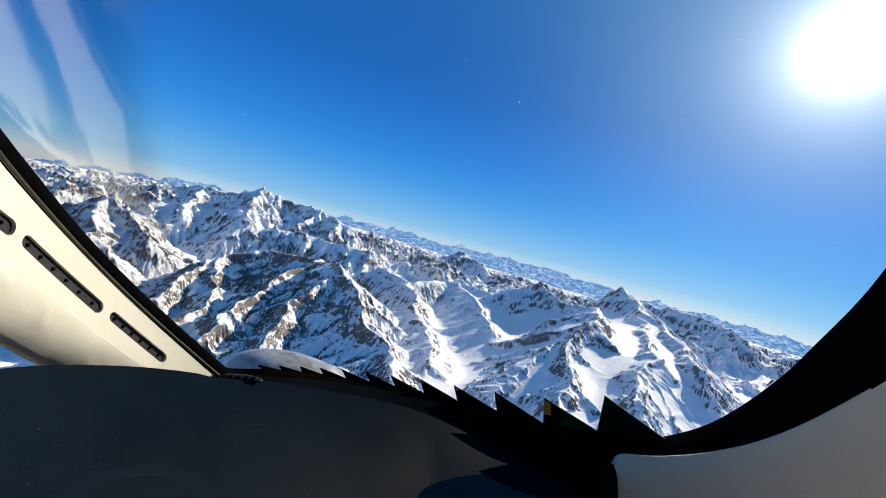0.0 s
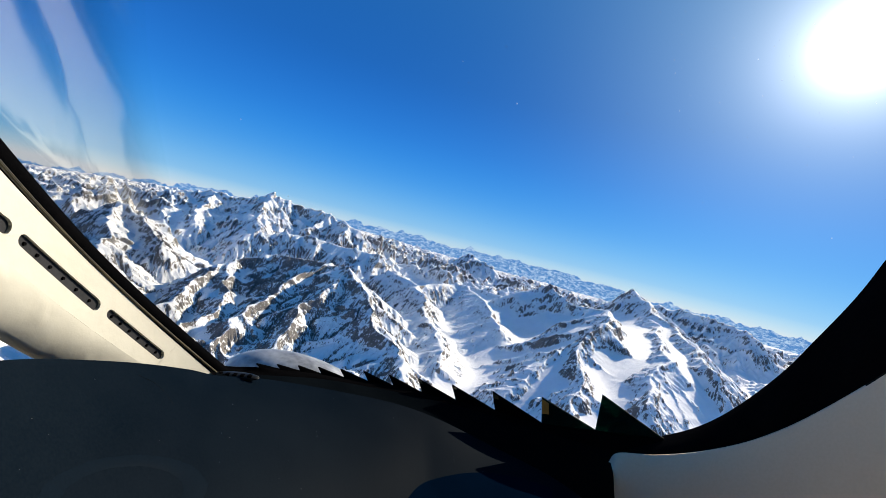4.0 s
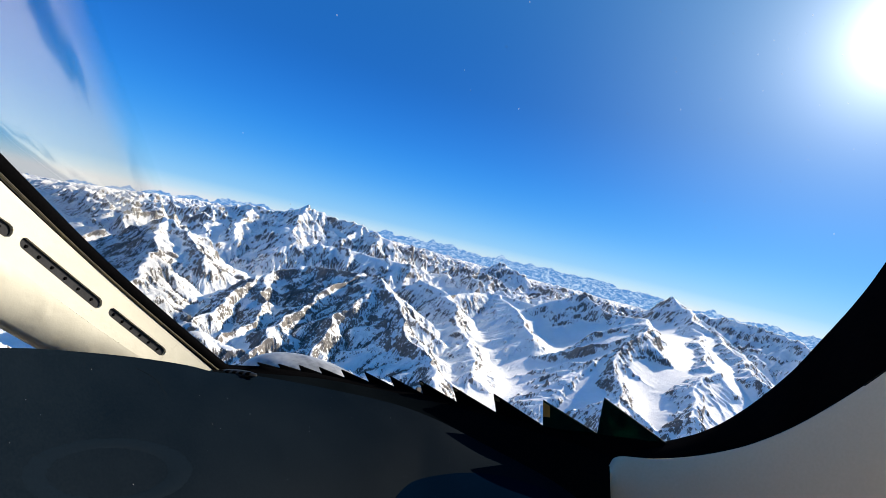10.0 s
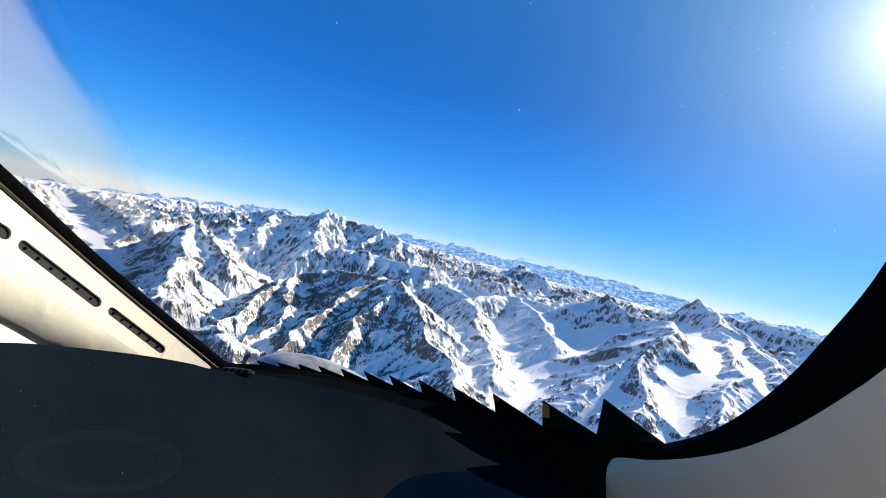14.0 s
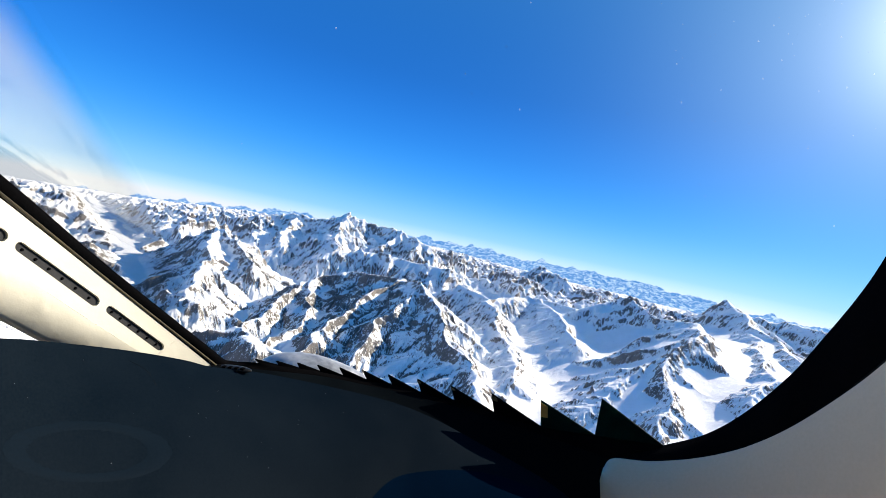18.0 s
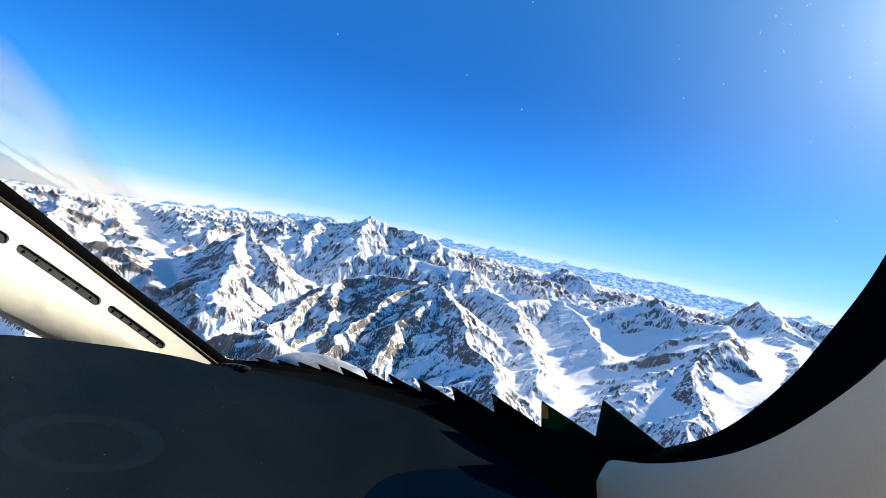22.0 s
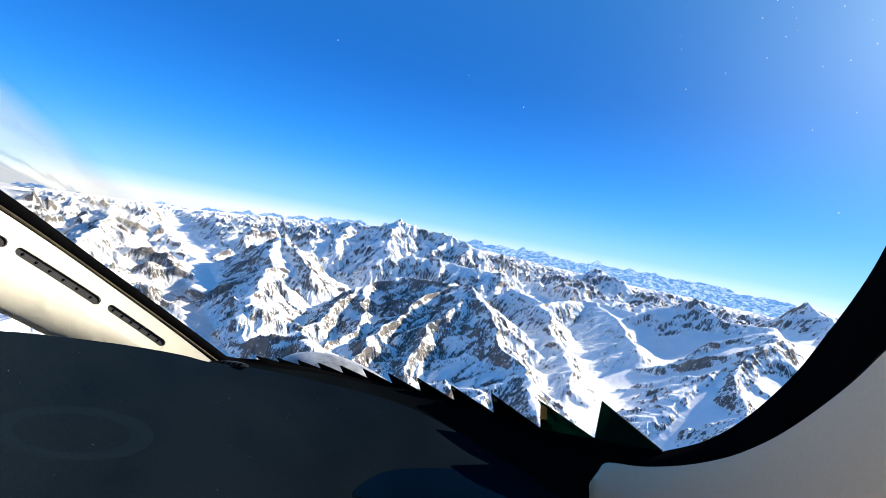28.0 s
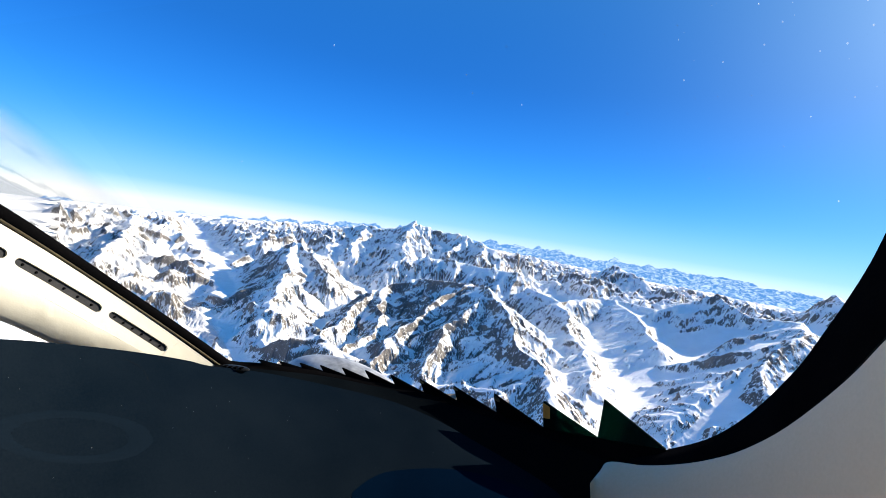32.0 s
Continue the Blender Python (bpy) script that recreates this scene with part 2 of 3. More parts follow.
def spot(u, v, d):
    """A place in the cabin: u metres right and v up for each metre ahead of the seat, d metres ahead."""
    return BASE @ Vector((u * d, v * d, -d))


# The cockpit's front is a round shell; its upright axis and the way ahead, in the seat's own axes.
SHELL_UP, SHELL_AHEAD, SHELL_WIDE = Vector((0.0968, 0.9737, -0.2061)), Vector((0.124, -0.2173, -0.9682)), 0.8


def shell(u, v, k=1.0):
    """A place on the shell in the direction (u, v); k: nearer (under 1) or farther than it."""
    ray = Vector((min(max(u, -1.3), 1.3), v, -1.0))
    flat = ray - SHELL_UP * ray.dot(SHELL_UP)
    return spot(u, v, k * SHELL_WIDE * flat.dot(SHELL_AHEAD) / flat.length_squared)


def inward(q):
    """The way from a place on the shell to its axis."""
    p = BASE.inverted() @ q
    w = SHELL_AHEAD * SHELL_WIDE / 2 - p
    return (BASE.to_3x3() @ (w - SHELL_UP * w.dot(SHELL_UP))).normalized()


def cabin(x, y, z):
    """A place in the cabin: metres right, up and ahead of the seat."""
    return BASE @ Vector((x, y, -z))


def glide(points, n):
    """n + 1 places on a smooth line through the points."""
    p = [Vector(q) for q in points]
    p = [p[0] * 2 - p[1]] + p + [p[-1] * 2 - p[-2]]
    out = []
    for i in range(n + 1):
        s = i / n * (len(p) - 3)
        k = min(int(s), len(p) - 4)
        t = s - k
        a, b, c, d = p[k:k + 4]
        out.append(0.5 * (2 * b + (c - a) * t + (2 * a - 5 * b + 4 * c - d) * t * t + (3 * b - a - 3 * c + d) * t ** 3))
    return out


def loft(rows, close=False):
    """A sheet through rows of places, each row as long as the others."""
    bm = bmesh.new()
    vs = [[bm.verts.new(q) for q in r] for r in rows]
    for a, b in zip(vs, vs[1:]):
        for i in range(len(a) - 1):
            bm.faces.new((a[i], a[i + 1], b[i + 1], b[i]))
        if close:
            bm.faces.new((a[-1], a[0], b[0], b[-1]))
    return bm


def thicken(bm, offset):
    """Gives a sheet thickness along the offset."""
    r = bmesh.ops.extrude_face_region(bm, geom=bm.faces[:])
    bmesh.ops.translate(bm, vec=offset, verts=[g for g in r["geom"] if isinstance(g, bmesh.types.BMVert)])
    return bm


def tube(line, radius, sides=8, flat=1.0):
    """A round bar along a line of places."""
    bm = bmesh.new()
    rings = []
    for i, q in enumerate(line):
        d = (line[min(i + 1, len(line) - 1)] - line[max(i - 1, 0)]).normalized()
        a = d.orthogonal().normalized() if not rings else (side - d * side.dot(d)).normalized()
        side = a
        c = d.cross(a)
        rings.append([bm.verts.new(q + radius * (math.cos(t) * a + flat * math.sin(t) * c)) for t in [2 * math.pi * k / sides for k in range(sides)]])
    for r, s in zip(rings, rings[1:]):
        for k in range(sides):
            bm.faces.new((r[k], r[(k + 1) % sides], s[(k + 1) % sides], s[k]))
    bm.faces.new(rings[0])
    bm.faces.new(rings[-1][::-1])
    return bm


# ---- the mountains ----
PERM = np.random.RandomState(7).permutation(256)


def hashed(ix, iy, seed):
    return PERM[(PERM[(PERM[(ix + seed) & 255] + iy) & 255] + 31 * seed) & 255]


def perlin(x, y, seed=0):
    ix, iy = np.floor(x).astype(np.int64), np.floor(y).astype(np.int64)
    fx, fy = x - ix, y - iy
    ux, uy = fx ** 3 * (fx * (fx * 6 - 15) + 10), fy ** 3 * (fy * (fy * 6 - 15) + 10)

    def corner(dx, dy):
        a = hashed(ix + dx, iy + dy, seed) * (2 * np.pi / 256)
        return np.cos(a) * (fx - dx) + np.sin(a) * (fy - dy)

    a, b, c, d = corner(0, 0), corner(1, 0), corner(0, 1), corner(1, 1)
    return 1.5 * ((a + ux * (b - a)) * (1 - uy) + (c + ux * (d - c)) * uy)


def ridged(x, y, octaves, seed):
    total, amp, weight, norm = 0.0, 1.0, 1.0, 0.0
    for o in range(octaves):
        s = (1 - np.abs(perlin(x, y, seed + o))) ** 2 * weight
        total = total + amp * s
        norm += amp
        weight = np.clip(s * 1.6, 0, 1)
        x, y, amp = x * 2.03 + 7.1, y * 2.03 - 3.7, amp * 0.5
    return total / norm


def worn(h, r, az, rounds, pace):
    """Water wears the land: each round the streams cut down towards the place that they run to, the more the larger their basin."""
    nr, na = h.shape
    h = h.ravel().copy()
    dr, side = np.gradient(r), r * (az[1] - az[0])
    cell = np.repeat(dr * side, na)
    inner = np.zeros((nr, na), bool)
    inner[1:-1, 1:-1] = True
    inside = np.flatnonzero(inner.ravel())
    row = inside // na
    steps = []
    for a in (-1, 0, 1):
        for b in (-1, 0, 1):
            if a or b:
                steps.append((a * na + b, np.hypot(a * dr[row], b * side[row])))
    for _ in range(rounds):
        for _ in range(4):
            low = np.full(len(inside), 1e9)
            for k, _d in steps:
                np.minimum(low, h[inside + k], out=low)
            h[inside] = np.maximum(h[inside], low + 0.02)
        best, to, run = np.zeros(len(inside)), inside.copy(), np.ones(len(inside))
        for k, d in steps:
            fall = (h[inside] - h[inside + k]) / d
            more = fall > best
            best[more], to[more], run[more] = fall[more], inside[more] + k, d[more]
        goal = np.arange(len(h))
        goal[inside] = to
        gap = np.ones(len(h))
        gap[inside] = run
        deep, p = (goal != np.arange(len(h))).astype(np.int32), goal.copy()
        while True:
            q = p[p]
            if np.array_equal(q, p):
                break
            deep += deep[p]
            p = q
        order = np.argsort(deep, kind="stable")
        ends = np.searchsorted(deep[order], np.arange(deep.max() + 2))
        basin = cell.copy()
        for k in range(len(ends) - 2, 0, -1):
            at = order[ends[k]:ends[k + 1]]
            np.add.at(basin, goal[at], basin[at])
        cut = pace * np.sqrt(np.minimum(basin, 60000.0)) / gap
        for k in range(1, len(ends) - 1):
            at = order[ends[k]:ends[k + 1]]
            h[at] = (h[at] + cut[at] * h[goal[at]]) / (1 + cut[at])
    return h.reshape(nr, na)


def polar(az, d):
    return d * math.sin(radians(az)), d * math.cos(radians(az))


# Crest lines: degrees right of the nose, metres away, height.
CRESTS = []


def crest(spread, bare, *stations):
    """A crest and the spurs that fall from it on both sides."""
    line = [(*polar(a, d), z) for a, d, z in stations]
    CRESTS.append((300, bare, line))
    rnd = random.Random(len(CRESTS) * 7 + 3)
    for (ax, ay, az), (bx, by, bz) in zip(line, line[1:]):
        length = math.hypot(bx - ax, by - ay)
        count = max(1, int(length / (66 if bare > 0.3 else 150)))
        for k in range(count):
            t = (k + rnd.uniform(0.2, 0.8)) / count
            x, y, z = ax + (bx - ax) * t, ay + (by - ay) * t, az + (bz - az) * t
            if z < 95:
                continue
            for side in (-1, 1) if bare > 0.3 else (rnd.choice((-1, 1)),):
                turn = math.atan2(by - ay, bx - ax) + side * radians(rnd.uniform(50, 95))
                run = (z - 45) * rnd.uniform(0.55, 1.2)
                bend = turn + rnd.uniform(-0.5, 0.5)
                mid = (x + 0.5 * run * math.cos(turn), y + 0.5 * run * math.sin(turn), z - 0.5 * run * rnd.uniform(0.45, 0.62))
                end = (mid[0] + 0.6 * run * math.cos(bend), mid[1] + 0.6 * run * math.sin(bend), mid[2] - 0.6 * run * rnd.uniform(0.5, 0.72))
                # spurs turned from the sun get more rock, which darkens them
                CRESTS.append((130, bare * (0.8 if math.cos(turn) < 0 else 0.2), [(x, y, z - 1.5), mid, end]))


crest(150, 0.42, (-6.2, 1020, 166), (-2.6, 900, 189), (0.3, 760, 152), (3.8, 640, 131), (7.6, 540, 114), (10.3, 470, 99))
# more rock on the next four crests, partly to stand for shade
crest(70, 0.75, (-2.6, 900, 189), (-7.4, 740, 127), (-10.8, 620, 91))
crest(70, 0.8, (-6.2, 1020, 173), (-12.6, 800, 113), (-18.0, 640, 84))
crest(90, 0.75, (-6.2, 1020, 173), (-12.9, 1150, 152), (-16.9, 1120, 124), (-21.7, 900, 88), (-24.8, 760, 65))
crest(60, 0.85, (-16.9, 1120, 124), (-17.4, 830, 85), (-22.7, 660, 70))
crest(100, 0.5, (31.3, 900, 220), (29.3, 790, 189), (28.8, 680, 158), (29.4, 590, 136), (31.6, 510, 115))
crest(70, 0.15, (29.3, 790, 189), (24.4, 700, 140), (19.9, 590, 100))
crest(110, 0.2, (17.0, 1150, 180), (20.8, 1230, 214), (23.3, 1230, 235), (26.8, 1150, 207), (30.3, 1100, 222), (31.3, 950, 215))
crest(80, 0.1, (11.8, 1300, 172), (15.9, 1080, 154), (17.9, 900, 139))
crest(100, 0.1, (2.0, 1250, 166), (6.1, 1150, 154), (11.8, 1300, 172), (17.0, 1200, 175))
crest(80, 0.1, (6.1, 1150, 154), (9.3, 860, 126), (11.6, 680, 105))
crest(120, 0.26, (29.6, 1500, 207), (31.7, 1480, 231), (33.2, 1450, 275), (35.5, 1300, 240), (37.7, 1150, 222), (40.3, 980, 207), (42.9, 850, 189))
crest(80, 0.12, (35.6, 1250, 223), (38.2, 820, 189), (37.2, 640, 150))
crest(190, 0.4, (-27.1, 2300, 179), (-24.1, 2300, 208), (-20.2, 2250, 249), (-17.9, 2200, 239), (-14.2, 2100, 292), (-10.5, 2050, 276), (-7.5, 2000, 274), (-3.5, 1900, 245))
crest(120, 0.35, (-14.2, 2100, 292), (-15.7, 1700, 178))
crest(120, 0.35, (-20.2, 2250, 249), (-22.3, 1750, 138))
crest(110, 0.65, (-32.3, 1500, 119), (-30.3, 1480, 160), (-29.0, 1450, 179), (-26.7, 1350, 158), (-24.4, 1150, 130))
crest(80, 0.35, (-29.0, 1450, 179), (-30.2, 1050, 118), (-31.3, 850, 80))
crest(120, 0.35, (-16.1, 1500, 151), (-12.0, 1550, 186), (-6.0, 1500, 189), (0.1, 1400, 190))
crest(140, 0.4, (9.1, 2500, 161), (12.1, 2500, 235), (15.6, 2300, 197))
crest(170, 0.3, (34.3, 2300, 220), (37.4, 2300, 227), (40.1, 2200, 236), (42.8, 2100, 225), (45.2, 2000, 225))
crest(130, 0.5, (-44.8, 2600, 155), (-45.6, 2400, 160), (-46.5, 1700, 137), (-48.8, 1200, 115))

# summits
crest(60, 0.6, (32.5, 1475, 250), (33.2, 1450, 284), (34.0, 1410, 246))
crest(100, 0.55, (-15.8, 2110, 262), (-14.2, 2100, 304), (-12.7, 2080, 272))
crest(60, 0.5, (22.4, 1235, 214), (23.3, 1225, 243), (24.4, 1200, 216))

# Valleys: degrees right of the nose, metres away, height of the floor.
VALLEYS = []


def valley(width, *stations):
    VALLEYS.append((width, [(*polar(a, d), z) for a, d, z in stations]))


valley(34, (-36.0, 1150, 60), (-37.5, 1800, 60), (-39.5, 2500, 55), (-41.0, 3600, 45))
valley(70, (4.0, 2000, 60), (8.0, 1800, 45), (14.0, 1850, 50), (22.0, 1900, 70))


def nearest_on(line, x, y):
    """Distance to a polyline and the height of its nearest place."""
    best, high = np.full_like(x, 1e9), np.zeros_like(x)
    for (ax, ay, az), (bx, by, bz) in zip(line, line[1:]):
        dx, dy = bx - ax, by - ay
        t = np.clip(((x - ax) * dx + (y - ay) * dy) / (dx * dx + dy * dy), 0, 1)
        d = np.hypot(x - ax - t * dx, y - ay - t * dy)
        near = d < best
        best = np.where(near, d, best)
        high = np.where(near, az + t * (bz - az), high)
    return best, high


def smooth_step(a, b, x):
    t = np.clip((x - a) / (b - a), 0, 1)
    return t * t * (3 - 2 * t)


def softened(h, span):
    """The heights averaged over a square of cells."""
    for axis in (0, 1):
        pad = [(0, 0), (0, 0)]
        pad[axis] = (span + 1, span)
        c = np.cumsum(np.pad(h, pad, mode="edge"), axis=axis)
        n = h.shape[axis]
        h = (np.take(c, np.arange(n) + 2 * span + 1, axis) - np.take(c, np.arange(n), axis)) / (2 * span + 1)
    return h


def mountain_sheet():
    """The land all round, finest ahead of the aircraft: heights and the share of bare rock."""
    seen = np.radians(np.linspace(-52, 54, 1120))
    rest = np.radians(np.linspace(54, 308, 130))[1:]
    az = np.concatenate([seen, rest])
    r = np.concatenate([np.linspace(0.02, 330, 24)[:-1], np.geomspace(330, 4900, 860)])
    A, R = np.meshgrid(az, r)
    x, y = R * np.sin(A), R * np.cos(A)
    # crooked lines
    deg = np.degrees((A + np.pi) % (2 * np.pi) - np.pi)
    # broad calm snowfields on one side, broken ground on the other
    calm = smooth_step(6, 20, deg) * (1 - smooth_step(1500, 2200, R))
    wx = x + 17 * perlin(x / 120, y / 120, 3) + (12 - 7 * calm) * perlin(x / 45, y / 45, 4)
    wy = y + 17 * perlin(x / 120, y / 120, 5) + (12 - 7 * calm) * perlin(x / 45, y / 45, 6)
    dip = np.interp(deg, [-180, -60, -38, -27, -12, 0, 16, 32, 45, 60, 180], [2.6, 3.3, 3.0, 2.1, 1.4, 1.9, 2.7, 3.0, 3.0, 2.8, 2.6])
    top = ZC - R * np.tan(np.radians(dip))
    top = np.minimum(top, 255)
    n = 0.6 * ridged(wx / 340, wy / 340, 2, 11) + 0.4 * ridged(wx / 140 + 5, wy / 140, 2, 23)
    n = n * (1 - 0.4 * smooth_step(1300, 2400, R)) + 0.4 * smooth_step(1300, 2400, R) * ridged(wx / 75, wy / 75, 2, 33)
    n = np.clip((n - 0.18) / 0.62, 0, 1.15)
    swell = 0.5 + 0.5 * perlin(x / 800, y / 800, 41)
    far = smooth_step(1300, 2400, R)
    low = np.minimum(70, top * 0.45)
    h = (low + (top - low) * (0.15 + 0.85 * n) * (0.72 + 0.28 * swell)) * far + (1 - far) * (14 + (66 - 36 * calm) * n ** 1.3 * (0.6 + 0.8 * swell))
    bared = np.zeros_like(h)
    fall = 0.62 + 0.14 * perlin(x / 260, y / 260, 61)
    for reach, bare, line in CRESTS:
        xs, ys = [p[0] for p in line], [p[1] for p in line]
        box = (wx > min(xs) - reach) & (wx < max(xs) + reach) & (wy > min(ys) - reach) & (wy < max(ys) + reach)
        bx, by, hb = wx[box], wy[box], h[box]
        d, z = nearest_on(line, bx, by)
        bared[box] = np.maximum(bared[box], bare * np.exp(-d / 75))
        lift = z - 10 - (fall[box] + 0.6 * bare) * (np.sqrt(d * d + 9) - 3)
        ridge = 10 + 9.0 * np.logaddexp(0, lift / 9.0) - 0.02 * d
        k = 5.0
        m = np.clip(0.5 + 0.5 * (ridge - hb) / k, 0, 1)
        h[box] = hb + (ridge - hb) * m + k * m * (1 - m)
    for width, line in VALLEYS:
        d, z = nearest_on(line, wx, wy)
        off = np.maximum(d - width * 0.55, 0)
        bed = z + off * 0.3 + 0.0035 * off * off
        m = np.clip(0.5 + 0.5 * (h - bed) / 20, 0, 1)
        h = h + (bed - h) * m - 20 * m * (1 - m) * 0.5

    def slopes(h):
        hr = np.gradient(h, r, axis=0)
        ha = np.gradient(h, az, axis=1) / R
        return hr * np.sin(A) + ha * np.cos(A), hr * np.cos(A) - ha * np.sin(A)

    h = h + 20 * smooth_step(1000, 1700, R) * (ridged(wx / 80, wy / 80, 4, 57) - 0.5) * smooth_step(20, 110, nearest_on(VALLEYS[0][1], wx, wy)[0])
    gx, gy = slopes(h)
    h = h + (5.0 + 5.0 * far) * smooth_step(0.15, 0.6, np.hypot(gx, gy)) * (ridged(wx / 34, wy / 34, 4, 51) - 0.5)
    first = 22
    h[first:, :1120] = worn(h[first:, :1120], r[first:], seen, 12, 0.05)
    # snow and ice fill the hollows and leave the ribs
    filled = h[first:, :1120]
    for span, share in ((7, 0.22), (23, 0.25)):
        wide = softened(softened(filled, span), span)
        filled = filled + (share + (0.9 - share) * calm[first:, :1120]) * (1 - 0.6 * far[first:, :1120]) * np.maximum(wide - filled, 0)
    h[first:, :1120] = filled
    gx, gy = slopes(h)
    rough = 0.06 + 0.94 * smooth_step(0.5, 1.0, np.hypot(gx, gy))
    h = h + rough * (1 - 0.3 * far) * (6.5 * (ridged(wx / 40, wy / 40, 4, 71) - 0.5) + 1.5 * perlin(x / 9, y / 9, 81) + 0.6 * perlin(x / 4, y / 4, 82))
    lake_d, _ = nearest_on(VALLEYS[0][1], wx, wy)
    flat = 1 - smooth_step(20, 38, lake_d)
    h = h * (1 - flat) + 58 * flat
    gx, gy = slopes(h)
    steep = np.hypot(gx, gy)
    # less rock on slopes facing the sun: light and shade put into the colour
    sunward = -(gx * 0.77 + gy * 0.64)
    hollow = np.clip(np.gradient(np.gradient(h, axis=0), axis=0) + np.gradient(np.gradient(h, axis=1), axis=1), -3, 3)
    rock = smooth_step(0.95, 1.9, steep) + 0.66 * bared * smooth_step(0.35, 0.85, steep) * (1 - 0.85 * smooth_step(0.0, 0.45, sunward)) - 0.16 * hollow + 0.25 * perlin(x / 150, y / 150, 91)
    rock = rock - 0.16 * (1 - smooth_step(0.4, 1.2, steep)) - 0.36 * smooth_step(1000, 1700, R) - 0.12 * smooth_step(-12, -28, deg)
    # bare woods along the lake
    rock = rock + 0.6 * smooth_step(30, 46, lake_d) * (1 - smooth_step(70, 170, lake_d)) - 0.6 * flat
    return x, y, h, rock


def grid_object(name, x, y, h, rock, mat):
    nr, na = x.shape
    co = np.stack([x, y, h], -1).reshape(-1, 3).astype(np.float32)
    i = np.arange(nr - 1)[:, None] * na
    j = np.arange(na)[None, :]
    k = (j + 1) % na
    quads = np.stack(np.broadcast_arrays(i + j, i + na + j, i + na + k, i + k), -1).reshape(-1, 4)
    me = bpy.data.meshes.new(name)
    me.vertices.add(len(co))
    me.vertices.foreach_set("co", co.ravel())
    me.loops.add(quads.size)
    me.loops.foreach_set("vertex_index", quads.ravel().astype(np.int32))
    me.polygons.add(len(quads))
    me.polygons.foreach_set("loop_start", np.arange(0, quads.size, 4, dtype=np.int32))
    me.update(calc_edges=True)
    me.polygons.foreach_set("use_smooth", np.ones(len(quads), dtype=bool))
    at = me.attributes.new("rock", "FLOAT", "POINT")
    at.data.foreach_set("value", rock.ravel().astype(np.float32))
    me.materials.append(mat)
    me.flip_normals()
    return new(name, me)


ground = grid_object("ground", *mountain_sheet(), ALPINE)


def far_ranges():
    """Ranges on the horizon, one behind the other, for a painted blue haze."""
    bm = bmesh.new()
    az = np.radians(np.linspace(-180, 180, 3601))
    deg = np.degrees(az)
    level = np.interp(deg, [-180, -60, -40, -27, -21, -12, 0, 16, 24, 30, 44, 60, 180], [-2.3, -3.3, -3.1, -2.0, -1.35, -0.9, -1.0, -0.9, -1.05, -1.4, -1.6, -1.6, -2.3])
    for k, (reach_, drop_) in enumerate(((4890, 0.0), (4860, 0.4), (4830, 0.85))):
        jag = 1.3 * ridged(deg * 0.19 + 9 * k, deg * 0.07 + 3.3 * k, 6, 101 + k) + 0.35 * perlin(deg * 0.9, deg * 0 + k, 7) + 0.2 * perlin(deg * 2.9, deg * 0 + k, 8) - 0.75
        top = ZC + reach_ * np.tan(np.radians(level - drop_ + 0.7 * jag))
        rows_ = [[bm.verts.new(((reach_ - b) * math.sin(a), (reach_ - b) * math.cos(a), z * f)) for a, z in zip(az, top)] for f, b in ((1.0, 0), (0.93, 4), (0.4, 12))]
        for p, q in zip(rows_, rows_[1:]):
            for i in range(len(p) - 1):
                bm.faces.new((p[i], p[i + 1], q[i + 1], q[i]))
    return bm


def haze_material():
    """Snow and rock with the haze of distance painted in as a glowing blue."""
    m = bpy.data.materials.new("painted_haze_range")
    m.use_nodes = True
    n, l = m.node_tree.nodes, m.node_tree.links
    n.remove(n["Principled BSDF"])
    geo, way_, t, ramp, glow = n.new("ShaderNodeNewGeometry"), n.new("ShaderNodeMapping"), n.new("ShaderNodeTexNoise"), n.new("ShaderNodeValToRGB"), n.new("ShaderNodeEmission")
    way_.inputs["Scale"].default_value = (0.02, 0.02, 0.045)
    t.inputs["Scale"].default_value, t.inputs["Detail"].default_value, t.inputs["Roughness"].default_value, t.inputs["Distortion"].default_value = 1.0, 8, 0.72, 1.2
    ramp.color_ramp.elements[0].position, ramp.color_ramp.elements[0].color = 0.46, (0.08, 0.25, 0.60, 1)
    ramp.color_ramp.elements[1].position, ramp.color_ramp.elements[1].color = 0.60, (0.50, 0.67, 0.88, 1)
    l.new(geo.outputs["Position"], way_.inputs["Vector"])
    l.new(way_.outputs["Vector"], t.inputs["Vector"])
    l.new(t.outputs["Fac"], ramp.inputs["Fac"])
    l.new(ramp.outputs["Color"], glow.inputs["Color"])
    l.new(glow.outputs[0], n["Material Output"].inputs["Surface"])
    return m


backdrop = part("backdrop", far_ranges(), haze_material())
tagged(backdrop, "far mountain ranges with blue haze painted into their glow", "mountains", kind="structure")
tagged(ground, "snow-covered alpine mountain ranges with bare rock faces and glaciers", "mountains", kind="structure")

# ---- the cabin ----
# The pillar's inner panel follows the shell.
PA, PB, PC = shell(-0.534, -0.269), shell(-1.036, 0.136), shell(-1.036, -0.157)
PN = inward(shell(-0.82, -0.05))


def on_panel(u, v, lift=0.0):
    q = shell(u, v)
    return q + inward(q) * lift


def slot_outline(a, b, half, lift=0.0, n=7):
    """A long round-ended outline on the panel between two centres."""
    a, b = Vector(a), Vector(b)
    d = (b - a).normalized()
    s = Vector((-d.y, d.x))
    out = []
    for c, sg in ((b, 1), (a, -1)):
        for i in range(n):
            t = math.pi * (i / (n - 1) - 0.5)
            q = c + half * (math.cos(t) * d * sg + math.sin(t) * s * sg)
            out.append(on_panel(q.x, q.y, lift))
    return out


